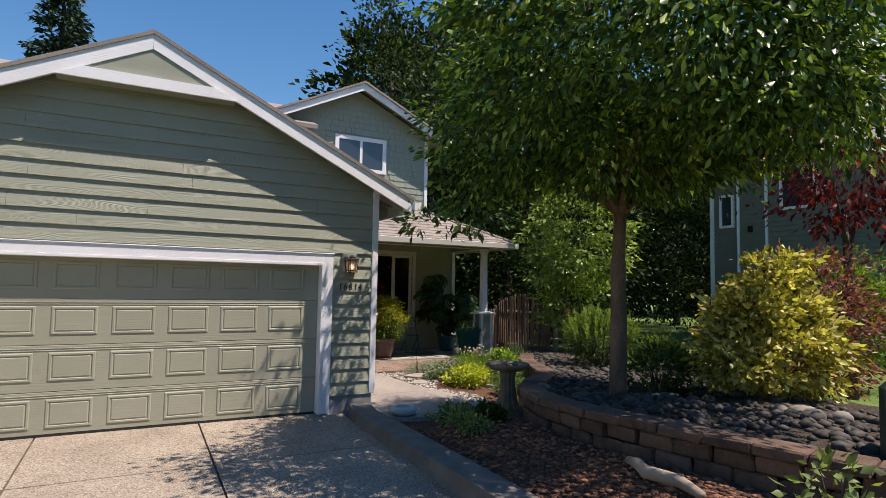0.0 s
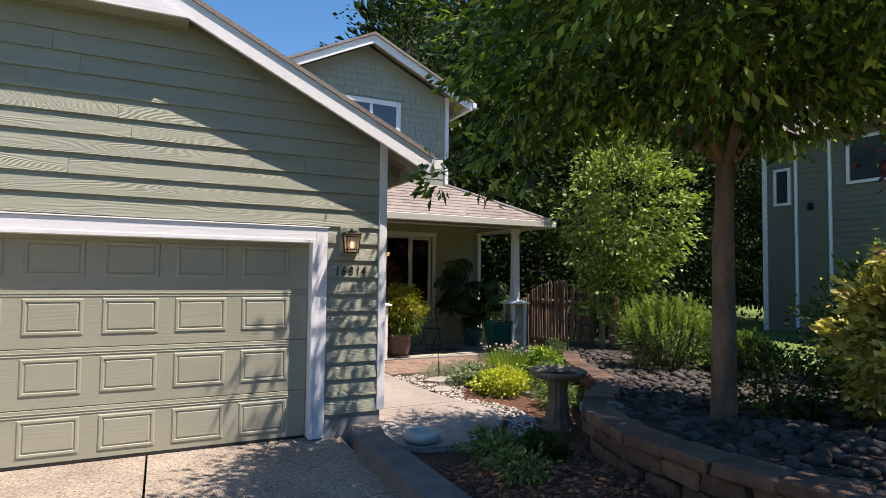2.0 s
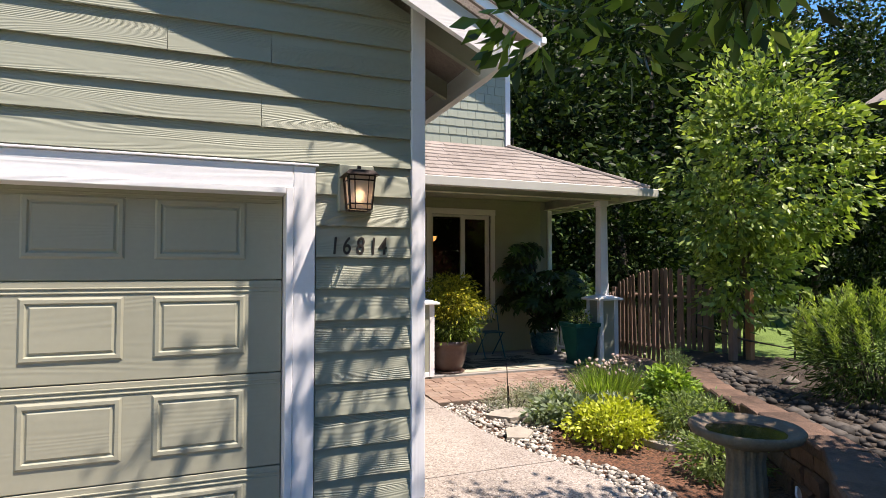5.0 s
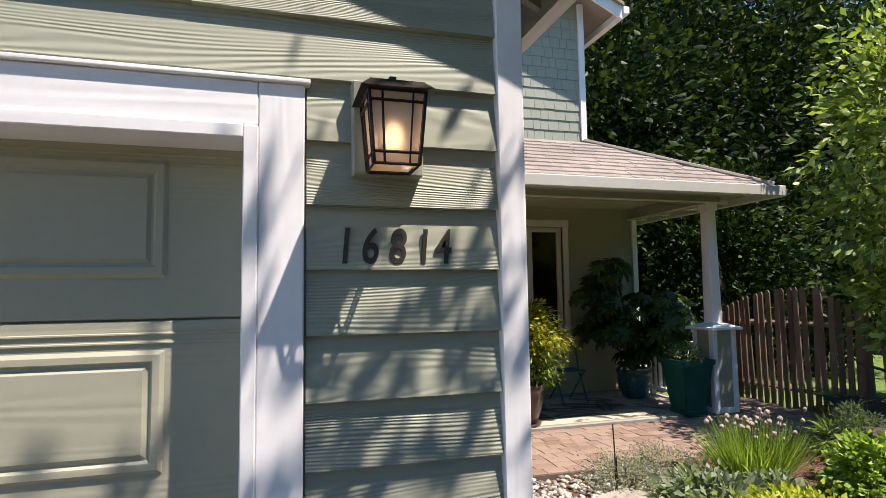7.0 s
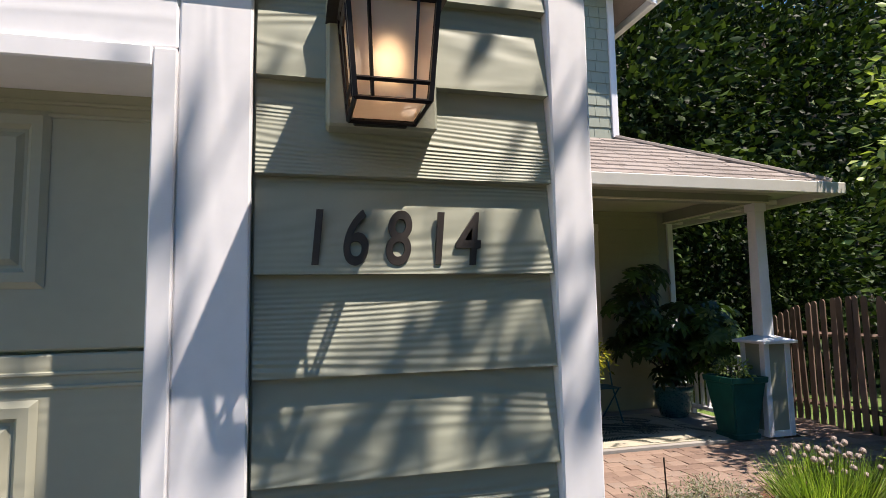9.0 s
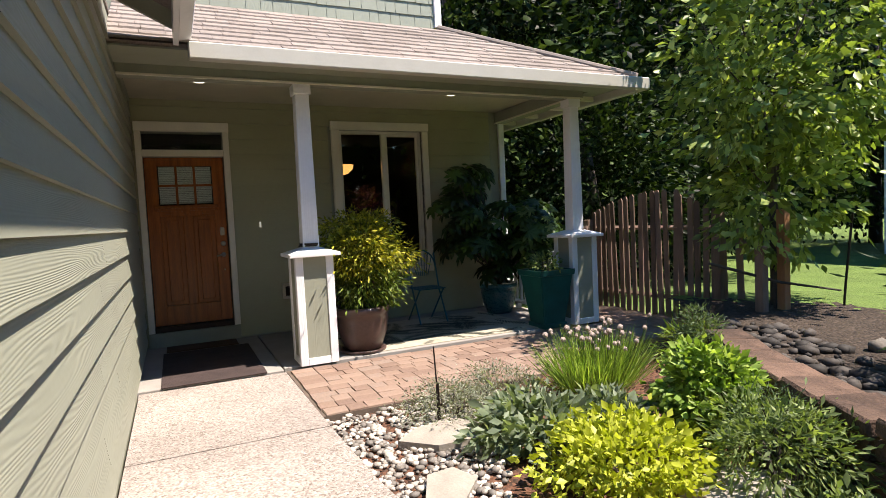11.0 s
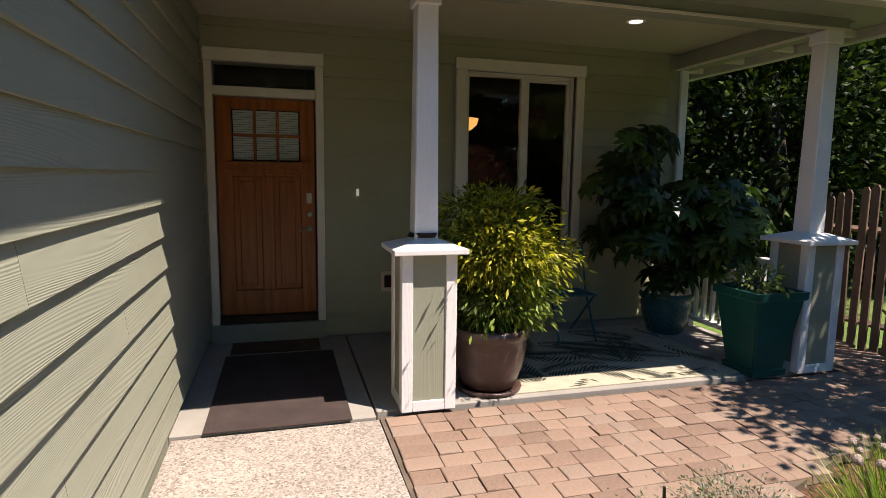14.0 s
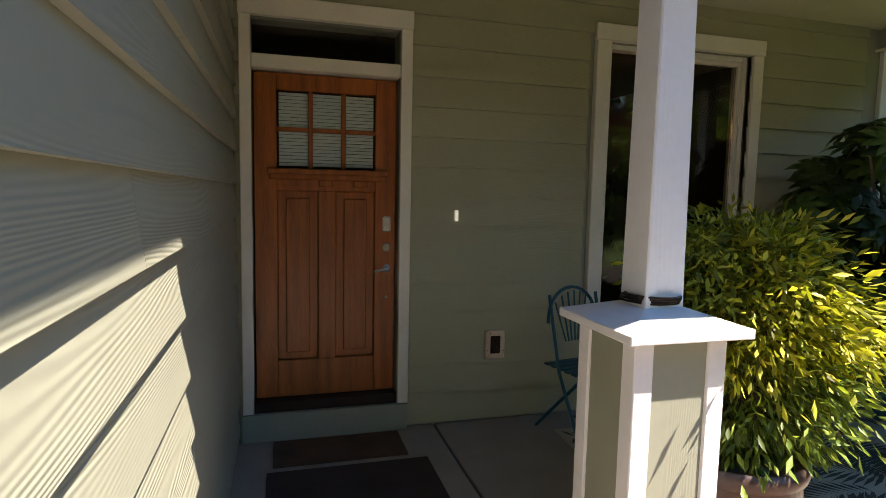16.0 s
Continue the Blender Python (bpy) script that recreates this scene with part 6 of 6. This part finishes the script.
bm = bmesh.new()
for (hw_, z), (hw2, z2) in (((0.118, 0.252), (0.085, 0.285)), ((0.085, 0.285), (0.03, 0.3))):
    lo = [bm.verts.new((sx * hw_, sy * hw_ - 0.01, z)) for sx, sy in ((-1, -1), (1, -1), (1, 1), (-1, 1))]
    hi = [bm.verts.new((sx * hw2, sy * hw2 - 0.01, z2)) for sx, sy in ((-1, -1), (1, -1), (1, 1), (-1, 1))]
    for i in range(4):
        bm.faces.new((lo[i], lo[(i + 1) % 4], hi[(i + 1) % 4], hi[i]))
    bm.faces.new(hi)
    bm.faces.new(lo[::-1])
box(bm, -0.012, 0.012, -0.022, 0.002, 0.3, 0.325, 0.003)
part("roof", bm, M_black, lamp)
bm = bmesh.new()
b0, b1, zb, zt = 0.072, 0.09, 0.02, 0.25
for sx in (-1, 1):
    for sy in (-1, 1):
        tube(bm, [(sx * b0, sy * b0 - 0.01, zb), (sx * b1, sy * b1 - 0.01, zt)], 0.0065, 4)
for k in (0.0, 0.16, 0.86, 1.0):
    hw_, z = b0 + (b1 - b0) * k, zb + (zt - zb) * k
    q = [(-hw_, -hw_ - 0.01, z), (hw_, -hw_ - 0.01, z), (hw_, hw_ - 0.01, z), (-hw_, hw_ - 0.01, z)]
    for i in range(4):
        tube(bm, [q[i], q[(i + 1) % 4]], 0.005, 4)
for k in (-0.55, 0.55):
    for sy in (-1, 1):
        tube(bm, [(k * b0, sy * b0 - 0.01, zb), (k * b1, sy * b1 - 0.01, zt)], 0.004, 4)
        tube(bm, [(sy * b0, k * b0 - 0.01, zb), (sy * b1, k * b1 - 0.01, zt)], 0.004, 4)
part("cage", bm, M_black, lamp)
bm = bmesh.new()
lo = [bm.verts.new((sx * (b0 - 0.006), sy * (b0 - 0.006) - 0.01, zb + 0.005)) for sx, sy in ((-1, -1), (1, -1), (1, 1), (-1, 1))]
hi = [bm.verts.new((sx * (b1 - 0.006), sy * (b1 - 0.006) - 0.01, zt - 0.003)) for sx, sy in ((-1, -1), (1, -1), (1, 1), (-1, 1))]
for i in range(4):
    bm.faces.new((lo[i], lo[(i + 1) % 4], hi[(i + 1) % 4], hi[i]))
bm.faces.new(lo[::-1])
M_seeded = material("frosted amber glass", (0.75, 0.63, 0.52), 0.7, spread=0.06, bump=0.05)
pn = M_seeded.node_tree.nodes["Principled BSDF"]
pn.inputs["Transmission Weight"].default_value = 0.45
part("glass", bm, M_seeded, lamp, "frosted amber glass").visible_shadow = False
bm = bmesh.new()
bmesh.ops.create_uvsphere(bm, u_segments=16, v_segments=10, radius=0.032, matrix=Matrix.Translation((0, -0.01, 0.12)) @ Matrix.Diagonal((1, 1, 1.5, 1)))
part("bulb", bm, glow("warm bulb", (1.0, 0.72, 0.44), 2.2), lamp, smooth=True)

num = empty("house_number", "dark metal house number 16814 on the siding", "house number", at=(1.842, FRONT - 0.026, 1.83))
M_num = material("dark bronze digits", (0.06, 0.05, 0.045), 0.5, 0.5, spread=0.2, bump=0.1)
for ch, x in zip("16814", (0.0, 0.072, 0.153, 0.232, 0.292)):
    cu = bpy.data.curves.new("digit", "FONT")
    cu.body, cu.size, cu.extrude, cu.shear, cu.bevel_depth, cu.offset = ch, 0.146, 0.004, 0.12, 0.0008, 0.001
    tmp = new("digit", cu)
    me = bpy.data.meshes.new_from_object(tmp.evaluated_get(bpy.context.evaluated_depsgraph_get()))
    bpy.data.objects.remove(tmp)
    me.materials.clear()
    me.materials.append(M_num)
    o = new("digit", me)
    o.parent = num
    o.matrix_basis = Matrix.Translation((x, 0, 0)) @ Matrix.Rotation(radians(90), 4, "X") @ Matrix.Diagonal((0.72, 1, 1, 1))

# ---- garden things ----
bath = empty("birdbath", "weathered tan concrete birdbath with a fluted pedestal", "birdbath", at=(4.34, 5.42, low_bed(4.34, 5.42) - 0.03))
M_bath = material("weathered cast stone", (0.2, 0.15, 0.105), 0.9, spread=0.3, scale=6, grain=60, bump=0.5)
bm = bmesh.new()
nseg = 48
prof = [(0.19, 0), (0.2, 0.03), (0.17, 0.08), (0.135, 0.18), (0.115, 0.32), (0.105, 0.48), (0.12, 0.56), (0.15, 0.585)]
rings = []
for r_, z in prof:
    rings.append([bm.verts.new(((r_ + (0.006 if i % 4 < 2 else -0.004)) * math.cos(2 * math.pi * i / nseg), (r_ + (0.006 if i % 4 < 2 else -0.004)) * math.sin(2 * math.pi * i / nseg), z)) for i in range(nseg)])
for a, b in zip(rings, rings[1:]):
    for i in range(nseg):
        bm.faces.new((a[i], a[(i + 1) % nseg], b[(i + 1) % nseg], b[i]))
bm.faces.new(rings[0][::-1])
bm.faces.new(rings[-1])
part("pedestal", bm, M_bath, bath)
bm = bmesh.new()
lathe(bm, [(0.12, 0.58), (0.24, 0.6), (0.32, 0.64), (0.335, 0.68), (0.32, 0.695), (0.28, 0.67), (0.15, 0.635), (0.0, 0.63)], n=44)
part("bowl", bm, M_bath, bath, smooth=True)
bm = bmesh.new()
lathe(bm, [(0.0, 0.655), (0.24, 0.655), (0.24, 0.657), (0.0, 0.657)], n=40)
part("water", bm, material("dark water", (0.02, 0.02, 0.018), 0.05, spread=0.1, bump=0.02, spec=0.6), bath, "dark standing water")
bowl = empty("ceramic_bowl", "pale glazed ceramic ring bowl at the walk's edge", "bowl", at=(2.57, 5.33, WALK_Z))
bowl.scale = (1.45, 1.45, 1.35)
bm = bmesh.new()
lathe(bm, [(0.07, 0), (0.1, 0.0), (0.125, 0.03), (0.13, 0.06), (0.115, 0.085), (0.09, 0.09), (0.07, 0.08), (0.065, 0.05), (0.0, 0.045)], n=32)
part("body", bm, material("pale glaze", (0.42, 0.44, 0.42), 0.35, spread=0.15, bump=0.05), bowl, smooth=True)
tag = part("garden_marker", prism(bmesh.new(), [(-0.03, 0), (0.03, 0), (0.05, 0.07), (0.045, 0.14), (0.0, 0.17), (-0.045, 0.14), (-0.05, 0.07)], "y", -0.006, 0.006), M_white)
tag.matrix_basis = pose(4.52, 5.18, low_bed(4.5, 5.2) + 0.16, -12, 6, 25)
tagged(tag, "small white shell-shaped plaque leaning on the garden wall", "ornament")
bm = bmesh.new()
tube(bm, [(3.06, 1.75, 0.46), (3.02, 1.6, 0.47), (2.94, 1.45, 0.46), (2.98, 1.15, 0.47), (2.9, 0.9, 0.46)], [0.03, 0.05, 0.055, 0.05, 0.035], 9)
tagged(part("driftwood", bm, material("bleached wood", (0.3, 0.24, 0.19), 0.9, spread=0.25, stretch=(1, 0.2, 1), bump=0.6), smooth=True), "bleached crooked driftwood log on the mulch", "log")
bm = bmesh.new()
tube(bm, [(4.33, 8.62, 0.1), (4.33, 8.62, 0.42), (4.32, 8.62, 0.66)], 0.006, 5)
tube(bm, [(4.345, 8.62, 0.1), (4.34, 8.62, 0.4)], 0.008, 5)
tagged(part("iron_stake", bm, M_black), "thin rusty iron stake at the patio edge", "stake")
util = part("utility_box", boxes((-0.28, 0.28, -0.28, 0.28, -0.1, 0.6), bevel=0.07), material("dark green fibreglass", (0.03, 0.045, 0.035), 0.5, spread=0.15, bump=0.1))
util.location = (4.46, 0.12, high_bed(4.46, 0.12))
tagged(util, "dark green utility box standing in the rock bed", "utility box")
shrub("milkweed", "leafy green stalk rising before the garden wall", 2.95, 0.05, low_bed(2.95, 0.05), 0.3, (0.14, 0.16, 0.3), 22, 8, 0.05, 0.09, M_green, 151, 0.45, 0.1, 4, category="herb")

# ---- neighbouring house ----
nb = empty("neighbour_house", "grey-green lap-sided neighbouring house with white trim", "house", at=(21, 0, -0.5))
M_nb = material("grey-green siding", (0.16, 0.157, 0.125), 0.7, spread=0.08, bump=0.1)
part("wall", boxes((0.1, 8, -2, 14.4, 0, 7.6)), M_nb, nb)
for i in range(38):
    v = [(0.1, -2, 0.2 * i), (0.1, 14.3, 0.2 * i), (0.07, 14.3, 0.2 * i), (0.07, -2, 0.2 * i), (0.1, -2, 0.2 * i + 0.2), (0.1, 14.3, 0.2 * i + 0.2), (0.095, 14.3, 0.2 * i + 0.2), (0.095, -2, 0.2 * i + 0.2)]
    raw("siding_board", v, HEX, M_nb, nb)
part("corner_board", boxes((0.03, 0.12, 14.25, 14.42, 0, 7.6)), M_white_v, nb)
for y0, y1, z0, z1 in ((13.3, 13.95, 5.1, 6.5), (10.0, 11.35, 5.6, 7.2), (4.5, 6.0, 5.4, 7.0), (5.0, 6.6, 1.6, 3.2)):
    wnd = part("window", boxes((0.0, 0.1, y0, y0 + 0.1, z0, z1), (0.0, 0.1, y1 - 0.1, y1, z0, z1), (0.0, 0.1, y0 + 0.1, y1 - 0.1, z1 - 0.1, z1), (0.0, 0.1, y0 + 0.1, y1 - 0.1, z0, z0 + 0.1)), M_white_v, nb)
    part("pane", boxes((0.05, 0.07, y0 + 0.1, y1 - 0.1, z0 + 0.1, z1 - 0.1)), M_pane, wnd)
for y in (11.9, 13.1):
    bm = bmesh.new()
    tube(bm, [(0.03, y, 0), (0.03, y, 7.6)], 0.06, 6)
    part("downspout", bm, M_white_v, nb)
part("wall_light", boxes((-0.05, 0.09, 12.5, 12.65, 4.85, 5.1), bevel=0.01), M_black, nb)
bm = bmesh.new()
prism(bm, [(-0.6, 7.5), (8.6, 7.5), (4, 10)], "y", -2.5, 14.9)
part("roof", bm, M_roof, nb)
